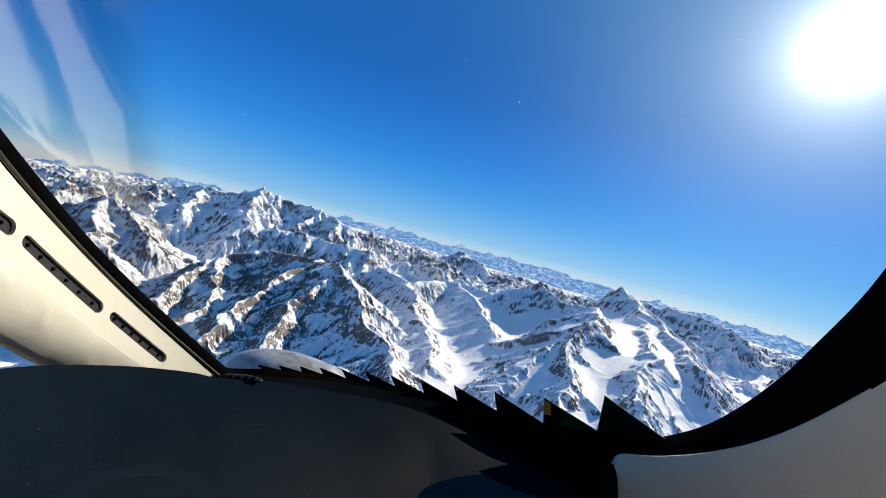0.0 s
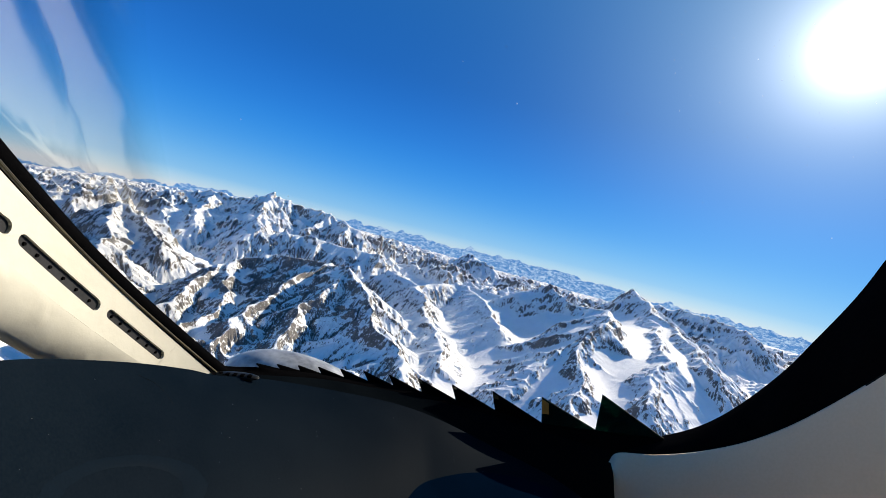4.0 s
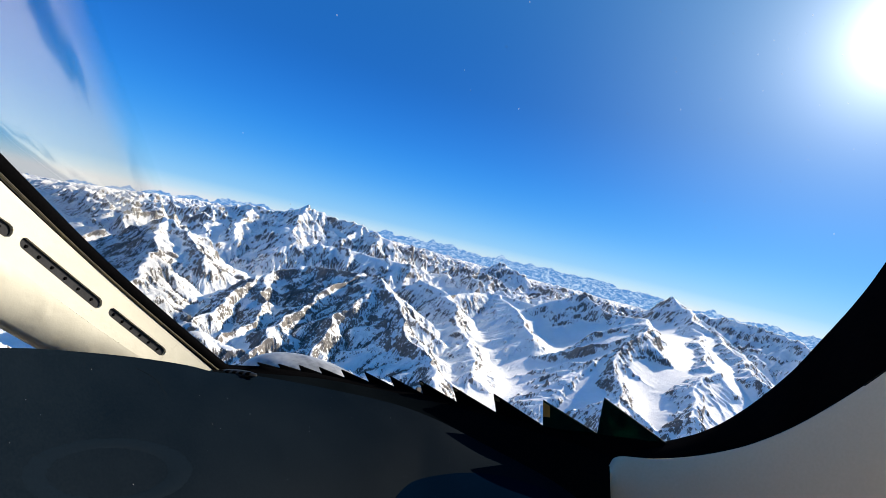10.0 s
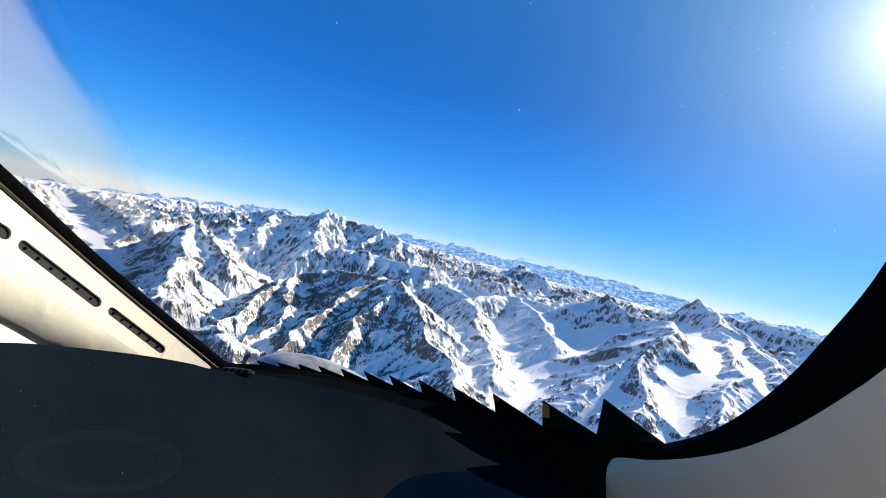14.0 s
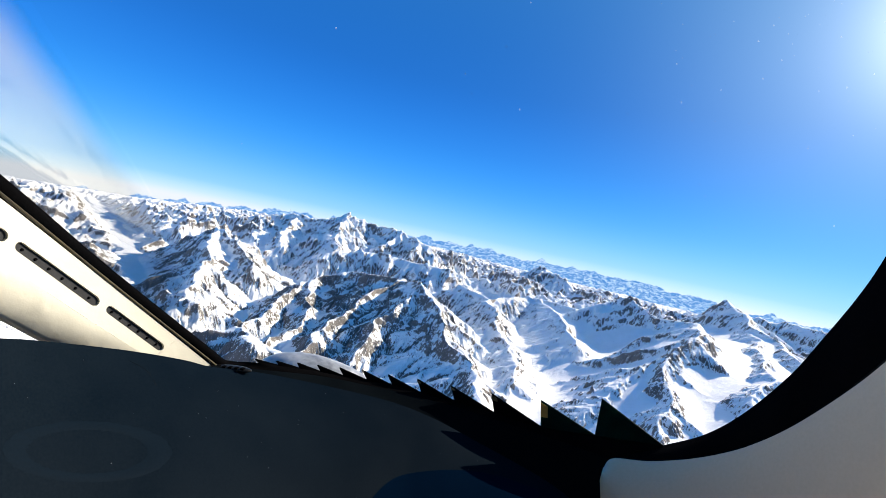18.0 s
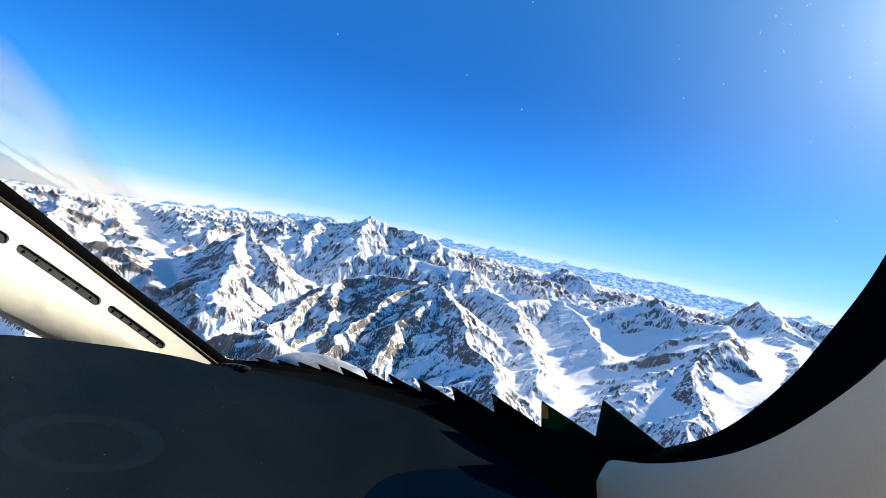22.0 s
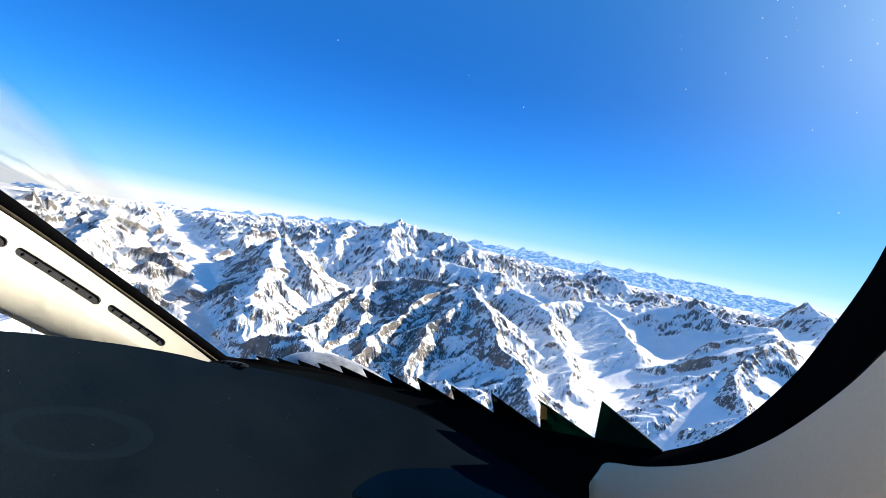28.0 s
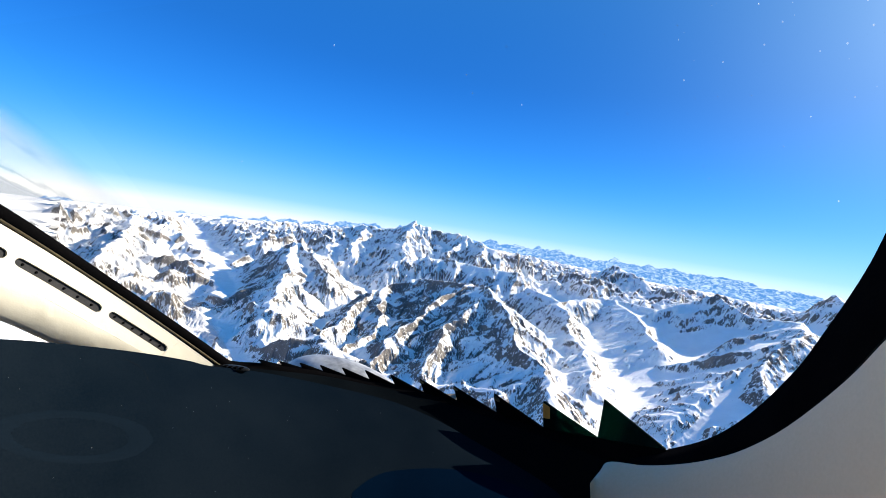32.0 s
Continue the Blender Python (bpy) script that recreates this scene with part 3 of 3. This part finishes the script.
pillar = base_empty("window_pillar", PA, "cream painted window pillar with dark air slots and flaking paint", "pillar")
SLOTS = [((-1.286, 0.186), (-1.026, 0.033), 0.0150), ((-0.983, 0.005), (-0.811, -0.123), 0.0125), ((-0.774, -0.145), (-0.659, -0.231), 0.0100)]
bm = bmesh.new()
corners_ = ((-0.534, -0.279), (-1.036, 0.129), (-1.590, 0.580), (-1.828, 0.461), (-1.590, 0.302), (-1.286, 0.131), (-1.036, -0.025), (-0.818, -0.173), (-0.652, -0.279), (-0.600, -0.318))
rim = [on_panel(*Vector(p).lerp(Vector(q), k / 6)) for p, q in zip(corners_, corners_[1:] + corners_[:1]) for k in range(6)]
loops = [rim] + [slot_outline(a, b, w) for a, b, w in SLOTS]
corners = [bm.verts.new(q) for ring in loops for q in ring]
for tri in tessellate_polygon([[Vector(q) - PA for q in ring] for ring in loops]):
    bm.faces.new([corners[k] for k in tri])
bmesh.ops.recalc_face_normals(bm, faces=bm.faces)
bmesh.ops.subdivide_edges(bm, edges=bm.edges[:], cuts=5, use_grid_fill=True)
for w in bm.verts:
    q = BASE.inverted() @ w.co
    w.co = shell(q.x / -q.z, q.y / -q.z)
thicken(bm, -PN * 0.003)
part("panel", bm, CREAM, pillar)
# the lower edge rolls away from the cabin
edge_line = glide([on_panel(*q) for q in ((-1.828, 0.461), (-1.590, 0.302), (-1.286, 0.131), (-1.036, -0.025), (-0.818, -0.173), (-0.652, -0.279), (-0.600, -0.318))], 150)
drop = (PC - PB).normalized()
rows, fall, back = [], 0.0, 0.0
for k in range(21):
    rows.append([q + drop * fall - PN * back for q in edge_line])
    t = radians(36 * min(k / 16, 1) + 62 * max((k - 16) / 4, 0))
    fall, back = fall + 0.0025 * math.cos(t), back + 0.0025 * math.sin(t)
for k, row in enumerate(rows):
    for j, q in enumerate(row):
        lump = noise.noise(q * 45) + 0.6 * noise.noise(q * 110)
        row[j] = q + PN.lerp(drop, k / 20) * (0.0016 * max(lump - 0.22, 0.0) + 0.0008 * noise.noise(q * 24)) * min(k / 4, 1)
part("rolled_edge", loft(rows), CREAM, pillar, "curved lower edge with flaking paint")
for a, b, w in SLOTS:
    va, vb = Vector(a), Vector(b)
    run = (vb - va).normalized()
    cross, reach = Vector((-run.y, run.x)) * w * 1.15, (vb - va).length
    bars = []
    for k in range(31):
        along = -w * 1.1 + (reach + w * 2.2) * (0.5 - 0.5 * math.cos(math.pi * k / 30))
        past = max(-along, along - reach, 0.0) / (w * 1.12)
        c, half = va + run * along, math.sqrt(max(1 - past * past, 0.02))
        bars.append([on_panel(*(c + cross * half * side_), -0.0022) for side_ in (-1, 0, 1)])
    bm = loft(bars)
    thicken(bm, -PN * 0.004)
    insert = part("slot_insert", bm, SLOT, pillar, "dark plastic insert with small holes")
    for k in range(6):
        q = va.lerp(vb, (k + 0.3) / 5.6)
        bm = bmesh.new()
        bmesh.ops.create_cone(bm, cap_ends=True, segments=10, radius1=0.0016, radius2=0.0012, depth=0.002,
                              matrix=Matrix.Translation(on_panel(q.x, q.y, -0.0020)) @ PN.to_track_quat("Z", "Y").to_matrix().to_4x4())
        part("rivet", bm, RUBBER, insert)

part("seal", tube([on_panel(q.x, q.y, -0.0085) for q in glide([(-0.505, -0.279, 0), (-0.785, -0.050, 0), (-1.036, 0.170, 0), (-1.590, 0.635, 0)], 40)], 0.0085, 12, 0.8), RUBBER, pillar, "black rubber window seal")
part("trim_strip", tube([on_panel(q.x, q.y, 0.0004) for q in glide([(-0.528, -0.275, 0), (-0.785, -0.070, 0), (-1.036, 0.139, 0), (-1.590, 0.596, 0)], 40)], 0.0013, 8), BRASS, pillar, "tarnished brass edge strip")

# The dash cover: a hump that rises to the pillar and falls off along the window.
DASH_EDGE = glide([shell(-1.379, -0.218, 0.95), shell(-1.036, -0.214, 0.95), shell(-0.877, -0.225, 0.95), shell(-0.719, -0.243, 0.95), shell(-0.600, -0.263, 0.95), shell(-0.534, -0.279, 0.95), shell(-0.428, -0.291, 0.95), shell(-0.279, -0.320, 0.95),
                   shell(-0.120, -0.358, 0.95), shell(-0.017, -0.398, 0.95), shell(0.096, -0.458, 0.95), shell(0.210, -0.520, 0.95), shell(0.285, -0.569, 0.95), shell(0.391, -0.659, 0.95)], 90)
SHELF = glide([shell(-0.534, -0.275, 0.985), shell(-0.428, -0.284, 0.985), shell(-0.283, -0.299, 0.985), shell(-0.174, -0.320, 0.985), shell(-0.115, -0.332, 0.985), shell(-0.048, -0.349, 0.985), shell(0.030, -0.369, 0.985), shell(0.122, -0.398, 0.985), shell(0.231, -0.435, 0.985), shell(0.338, -0.470, 0.985), shell(0.457, -0.516, 0.985)], 90)
DASH_NEAR = glide([shell(-1.458, -0.791, 0.66), shell(-0.771, -0.791, 0.66), shell(-0.111, -0.791, 0.66), shell(0.417, -0.791, 0.66)], 90)
DASH_UP = (cabin(0.2, 1, 0.25) - EYE).normalized()
BULGE = (cabin(0.1, 0.22, -1.0) - EYE).normalized()


def dash_at(i, t):
    """A place on the dash cover: i along its edge, t from the edge towards the seat."""
    flat = min(max((i - 36) / 24, 0), 1)
    return DASH_EDGE[i].lerp(DASH_NEAR[i], t) + BULGE * (0.060 - 0.045 * flat) * math.sin(math.pi * t) ** (0.6 + 0.6 * flat)


dash = base_empty("dash_cover", DASH_NEAR[40] - DASH_UP * 0.1, "matt black dash cover with dust specks under the windscreen", "dashboard")
rows = [[dash_at(i, t / 24) for i in range(91)] for t in range(25)]
rows = [[q - DASH_UP * 0.12 - (EYE - q).normalized() * 0.05 for q in rows[0]], [q - DASH_UP * 0.012 - (EYE - q).normalized() * 0.004 for q in rows[0]]] + rows
ledge_front = []
for k in range(91):
    i = 34.6 + k * 55.4 / 90
    ledge_front.append(DASH_EDGE[int(i)].lerp(DASH_EDGE[min(int(i) + 1, 90)], i % 1))
part("ledge", loft([[p.lerp(q - DASH_UP * 0.002, t / 6) for p, q in zip(SHELF, ledge_front)] for t in range(7)]), LEDGE, dash, "grey sunlit ledge behind the cover")
part("cover", loft(rows), DASH, dash)
# faint ring on the cover: a round reflection painted as a bluish band
def dash_near(i, t):
    k = int(i)
    return dash_at(k, t).lerp(dash_at(k + 1, t), i - k)


def dash_under(u, v):
    """The place on the dash cover in the direction (u, v) from the seat."""
    def miss(i, t):
        p = HOME @ dash_near(min(max(i, 0.0), 89.0), min(max(t, 0.0), 1.0))
        return (p.x / -p.z - u) ** 2 + (p.y / -p.z - v) ** 2, p.z

    at, step = (60.0, 0.4), 8.0
    while step > 0.01:
        tries = [at] + [(at[0] + a * step, at[1] + b * step / 30) for a, b in ((1, 0), (-1, 0), (0, 1), (0, -1), (1, 1), (-1, -1), (1, -1), (-1, 1))]
        best = min(tries, key=lambda w: miss(*w)[0])
        if best == at:
            step /= 2
        at = best
    found = miss(*at)[1]
    return spot(u, v, -found) + BULGE * 0.0009


HOME = BASE.inverted()


def ring_line(size, lift):
    return [dash_under(-0.82 + 0.20 * size * math.cos(a), -0.485 + 0.075 * size * math.sin(a)) + BULGE * lift for a in [2 * math.pi * k / 96 for k in range(97)]]


part("reflection_ring", loft([ring_line(c, z) for c, z in ((1.0, -0.0011), (0.95, -0.0002), (0.85, -0.0001), (0.75, -0.0002), (0.70, -0.0011))]), SHEEN, dash, "faint bluish ring, a painted reflection")

# blue patch laid on the cover, a sky reflection put into colour
brim = glide([(*(-0.153, -0.585), 0), (*(-0.124, -0.553), 0), (*(-0.082, -0.530), 0), (*(0.008, -0.518), 0), (*(0.087, -0.522), 0), (*(0.166, -0.540), 0), (*(0.285, -0.585), 0)], 28)
part("sky_reflection_patch", loft([[dash_under(q.x, q.y + (-0.60 - q.y) * t / 3) for q in brim] for t in range(4)]), BLUE, dash, "dark blue patch, a painted reflection of the sky")
part("scratch", tube(glide([dash_at(22, 0.05), dash_at(25, 0.09), dash_at(28, 0.16)], 12), 0.00012, 4), PIPING, dash, "pale hairline scratch")
rnd = random.Random(4)
for k in range(46):
    i, t = rnd.randrange(8, 84), rnd.uniform(0.04, 0.85)
    bm = bmesh.new()
    bmesh.ops.create_icosphere(bm, subdivisions=1, radius=rnd.uniform(0.00018, 0.00045), matrix=Matrix.Translation(dash_at(i, t)))
    part("dust_speck", bm, DIRT, dash)

# Small oval grille at the foot of the pillar.
grille = base_empty("vent_grille", shell(-0.487, -0.289, 0.965), "small oval black vent grille on the dash cover", "vent")
bm = bmesh.new()
bmesh.ops.create_uvsphere(bm, u_segments=24, v_segments=10, radius=1.0)
gm = Matrix.Translation(shell(-0.489, -0.283, 0.965)) @ BASE.to_3x3().to_4x4() @ pose(0, 0, 0, 0, 0, -6) @ Matrix.Diagonal((0.027, 0.0044, 0.010, 1))
bmesh.ops.transform(bm, matrix=gm, verts=bm.verts)
part("body", bm, VENT, grille)
for k in range(5):
    bm = bmesh.new()
    bmesh.ops.create_cube(bm, size=1.0, matrix=gm @ pose(-0.62 + 0.31 * k, 0.75, 0.5) @ Matrix.Diagonal((0.16, 0.5, 0.6, 1)))
    part("slat", bm, RUBBER, grille)

# Saw-toothed black strip between dash cover and window.
TIPS = [(-0.437, -0.260), (-0.388, -0.264), (-0.339, -0.268), (-0.292, -0.273), (-0.240, -0.279), (-0.186, -0.285), (-0.127, -0.295), (-0.058, -0.305), (0.021, -0.321), (0.116, -0.338), (0.232, -0.354), (0.375, -0.350)]
NOTCH = [(-0.429, -0.268), (-0.380, -0.275), (-0.333, -0.281), (-0.283, -0.289), (-0.230, -0.299), (-0.174, -0.309), (-0.115, -0.321), (-0.048, -0.338), (0.030, -0.357), (0.122, -0.383), (0.231, -0.415), (0.358, -0.435), (0.518, -0.458)]
strip = base_empty("sawtooth_strip", shell(*NOTCH[8]), "black saw-toothed plastic strip along the dash edge", "trim")
ahead = (cabin(0.35, 0, 1) - EYE).normalized()
for k in range(12):
    a, b, c = shell(*NOTCH[k]), shell(*TIPS[k]), shell(*NOTCH[k + 1])
    down = (a - b).normalized() * 0.008
    bm = bmesh.new()
    bm.faces.new([bm.verts.new(q) for q in (a + down, b, c, c + down)])
    thicken(bm, ahead * 0.003)
    part("tooth", bm, SMOKED if k > 9 else RUBBER, strip)
for k, low, wide in ((7, 0.3, 0.1), (8, 0.25, 0.1), (9, 0.35, 0.12), (10, 0.62, 0.135)):
    a, b, c = shell(*NOTCH[k]), shell(*TIPS[k]), shell(*NOTCH[k + 1])
    q = [b.lerp(a, 0.06), b.lerp(a, low), b.lerp(a, low) + (c - a) * wide, b.lerp(a, 0.06) + (c - b) * wide]
    bm = bmesh.new()
    bm.faces.new([bm.verts.new(p - ahead * 0.001) for p in q])
    thicken(bm, -ahead * 0.0008)
    part("marking", bm, AMBER if k == 10 else BRASS, strip, "small amber mark" if k == 10 else "worn brown tip")
top_line = glide([shell(-0.549, -0.252, 1.03), shell(-0.494, -0.264, 1.03)] + [shell(*NOTCH[k]) for k in range(13)], 72)
foot_line = [q - DASH_UP * 0.004 for q in glide(SHELF, 72)]
part("strip_wall", loft([[p.lerp(q, t / 4) for p, q in zip(top_line, foot_line)] for t in range(5)]), RUBBER, strip)

# The round window frame beside the seat.
frame_thing = base_empty("window_frame", shell(0.682, -0.448, 1.0), "thick black rubber frame of a rounded cockpit window", "window frame")
INNER = glide([shell(0.437, -0.474, 1.02), shell(0.520, -0.457, 1.02), shell(0.616, -0.432, 1.02), shell(0.708, -0.382, 1.02), shell(0.814, -0.296, 1.02), shell(0.893, -0.210, 1.02), shell(0.972, -0.118, 1.02), shell(1.036, -0.028, 1.02),
               shell(1.131, 0.133, 1.02), shell(1.197, 0.345, 1.02), shell(1.197, 0.582, 1.02), shell(1.131, 0.847, 1.02)], 70)
OUTER = glide([shell(0.437, -0.498, 0.95), shell(0.483, -0.498, 0.95), shell(0.581, -0.493, 0.95), shell(0.680, -0.474, 0.95), shell(0.759, -0.448, 0.95), shell(0.837, -0.409, 0.95), shell(0.943, -0.343, 0.95), shell(1.036, -0.275, 0.95),
               shell(1.183, -0.144, 0.95), shell(1.316, 0.081, 0.95), shell(1.368, 0.582, 0.95), shell(1.342, 0.847, 0.95)], 70)
rows = []
for k in range(9):
    t = k / 8
    rows.append([a.lerp(b, t) + (EYE - a).normalized() * 0.012 * math.sin(math.pi * t) for a, b in zip(INNER, OUTER)])
rows = [[q + (q - EYE).normalized() * 0.05 for q in rows[0]]] + rows
part("seal", loft(rows), RUBBER, frame_thing)

side = base_empty("side_panel", shell(0.682, -0.553, 0.93), "smooth pale grey side panel under the window frame", "panel")
TOPL = glide([shell(0.380, -0.511, 0.93), shell(0.402, -0.489, 0.93), shell(0.483, -0.495, 0.93), shell(0.581, -0.490, 0.93), shell(0.680, -0.472, 0.93), shell(0.759, -0.445, 0.93), shell(0.837, -0.407, 0.93), shell(0.943, -0.341, 0.93), shell(1.036, -0.272, 0.93), shell(1.183, -0.141, 0.93), shell(1.316, 0.083, 0.93), shell(1.368, 0.582, 0.93)], 60)
LOWL = glide([shell(0.374, -0.540, 0.87), shell(0.380, -0.613, 0.87), shell(0.411, -0.686, 0.87), shell(0.549, -0.752, 0.87), shell(0.814, -0.765, 0.87), shell(1.078, -0.738, 0.87), shell(1.342, -0.686, 0.87), shell(1.606, -0.474, 0.87), shell(1.870, 0.186, 0.87)], 60)
rows = []
for k in range(13):
    t = k / 12
    rows.append([a.lerp(b, t) + (EYE - a).normalized() * (0.003 + 0.0085 * min(i / 14, 1)) * math.sin(math.pi * min(t, 1)) ** 0.7 for i, (a, b) in enumerate(zip(TOPL, LOWL))])
rows = [[q + (q - EYE).normalized() * 0.02 for q in rows[0]]] + rows
part("panel", loft(rows), LINING, side)
part("piping", tube([q + (q - EYE).normalized() * 0.002 for q in TOPL[40:]], 0.0016, 8), PIPING, side, "dark woven edge piping")

# The windscreen: a bent corner pane by the pillar, then one curving round to the frame.
BEND_AT, BEND_UP, BEND_X, BEND_Y = Vector((-0.2825, 0.0911, -0.3269)), Vector((-0.3677, 0.917, -0.1543)), Vector((-0.7681, -0.206, 0.6063)), Vector((0.5242, 0.3415, 0.7801))


def corner_pane(u, v):
    """The bent pane above the pillar, which mirrors it."""
    way = Vector((u, v, -1.0)).normalized()
    far = BEND_AT.dot(BEND_UP) / way.dot(BEND_UP)
    for _ in range(6):
        q = way * far - BEND_AT
        x, y = q.dot(BEND_X), q.dot(BEND_Y)
        off = q.dot(BEND_UP) + 0.6512 * x * x + 0.889 * y * y + 0.0475 * x * y
        lean = BEND_UP + BEND_X * (1.3025 * x + 0.0475 * y) + BEND_Y * (1.7779 * y + 0.0475 * x)
        far -= off / way.dot(lean)
    return BASE @ (way * far)


def glass_at(u, v):
    """The main pane, curving round to the seat's own side."""
    return shell(u, v, 1.06)


screen = base_empty("window_1", PA, "curved clear cockpit windscreen with a few dirt specks", "window", kind="structure")
JOIN = glide([(*(-1.009, 0.688), 0), (*(-0.877, 0.464), 0), (*(-0.682, 0.140), 0), (*(-0.573, -0.118), 0), (*(-0.518, -0.289), 0)], 60)
rows = [[corner_pane(q.x + (k / 40) * (min(-0.838 - 1.2 * q.y, q.x - 0.002) - q.x), q.y) for q in JOIN] for k in range(41)]
quarter = part("pane", loft(rows), MIRRORING, screen, "clear bent glass beside the pillar")
# its added mirroring is masked out towards the joint, so the reflection ends softly
mirror_share = quarter.data.attributes.new("mirror_share", "FLOAT", "POINT")
for k in range(41):
    for j in range(61):
        w = min(k / 10, 1)
        mirror_share.data[k * 61 + j].value = w * w * (3 - 2 * w)
rows = [[glass_at(q.x + (k / 40) * (1.3 - q.x), q.y) for q in JOIN] for k in range(41)]
pane = part("pane", loft(rows), GLASS, screen, "clear curved glass")
pane.visible_shadow = quarter.visible_shadow = False
for sheet in (quarter, pane):
    f = sheet.data.polygons[40]
    if f.normal.dot(EYE - f.center) < 0:
        sheet.data.flip_normals()
for u, v, s in ((*(0.180, 0.326), 6), (*(-0.468, 0.251), 3), (*(-0.248, 0.522), 6), (*(0.206, 0.576), 6), (*(-0.355, 0.094), 4), (*(-0.162, -0.231), 4), (*(0.053, 0.411), 4), (*(0.866, 0.579), 5), (*(0.917, 0.049), 4), (*(0.067, 0.365), 3)):
    q = glass_at(u, v)
    bm = bmesh.new()
    bmesh.ops.create_icosphere(bm, subdivisions=2, radius=1.0, matrix=Matrix.Translation(q + (EYE - q).normalized() * 0.003) @ BASE.to_3x3().to_4x4() @ Matrix.Diagonal((0.00028 * s, 0.00036 * s, 0.0003, 1)))
    part("dirt_speck", bm, FILM, screen)

# fine spray on the glass, which shows where the sun stands behind it
rnd = random.Random(11)
for k in range(46):
    u, v = 0.45 + 0.6 * rnd.random() ** 0.7, 0.08 + 0.5 * rnd.random() ** 0.6
    s, q = rnd.uniform(1.5, 4.5), glass_at(u, v)
    bm = bmesh.new()
    bmesh.ops.create_icosphere(bm, subdivisions=1, radius=1.0, matrix=Matrix.Translation(q + (EYE - q).normalized() * 0.003) @ BASE.to_3x3().to_4x4() @ Matrix.Diagonal((0.0003 * s, 0.0003 * s * rnd.uniform(0.8, 1.7), 0.0003, 1)))
    part("dirt_speck", bm, FILM, screen)

# The aircraft's nose outside.
nose = base_empty("aircraft_nose", spot(-0.230, -0.369, 0.92), "grey metallic aircraft nose outside the windscreen", "aircraft nose")
bm = bmesh.new()
bmesh.ops.create_uvsphere(bm, u_segments=64, v_segments=32, radius=1.0)
bmesh.ops.transform(bm, matrix=look(spot(-0.258, -0.388, 0.95), EYE, 0) @ pose(0, 0, 0, 0, 0, 20) @ Matrix.Diagonal((0.208, 0.105, 0.11, 1)), verts=bm.verts)
part("shell", bm, STEEL, nose)

# Cabin round and behind the seat.
def slab(name, label, category, a, b):
    bm = bmesh.new()
    bmesh.ops.create_cube(bm, size=1.0)
    for v in bm.verts:
        v.co = cabin(*[(a[i] if v.co[i] < 0 else b[i]) for i in range(3)])
    bmesh.ops.bevel(bm, geom=bm.edges[:], offset=0.01, segments=2, affect="EDGES")
    ob = part(name, bm, CABIN)
    return tagged(ob, label, category, kind="structure")


slab("ceiling", "dull beige cabin ceiling lining", "ceiling", (-1.3, 0.85, -1.2), (1.0, 0.9, -0.1))
slab("wall_rear", "dull beige cabin bulkhead", "wall", (-1.3, -1.0, -1.25), (1.0, 0.84, -1.2))
slab("floor", "dull beige cabin floor", "floor", (-1.3, -1.05, -1.2), (1.0, -1.0, 1.2))
slab("wall_front", "dull beige bulkhead under the dash", "wall", (-1.3, -1.04, 1.2), (1.0, -0.68, 1.25))
slab("hull", "grey aircraft hull behind the nose", "hull", (-0.42, -0.99, 0.90), (-0.04, -0.40, 1.19))
slab("wall_side", "dull beige cabin side wall", "wall", (0.95, -1.0, -1.19), (1.0, 0.84, -0.1))
slab("wall_far", "dull beige cabin side wall", "wall", (-1.3, -1.0, -1.19), (-1.25, 0.84, -0.2))
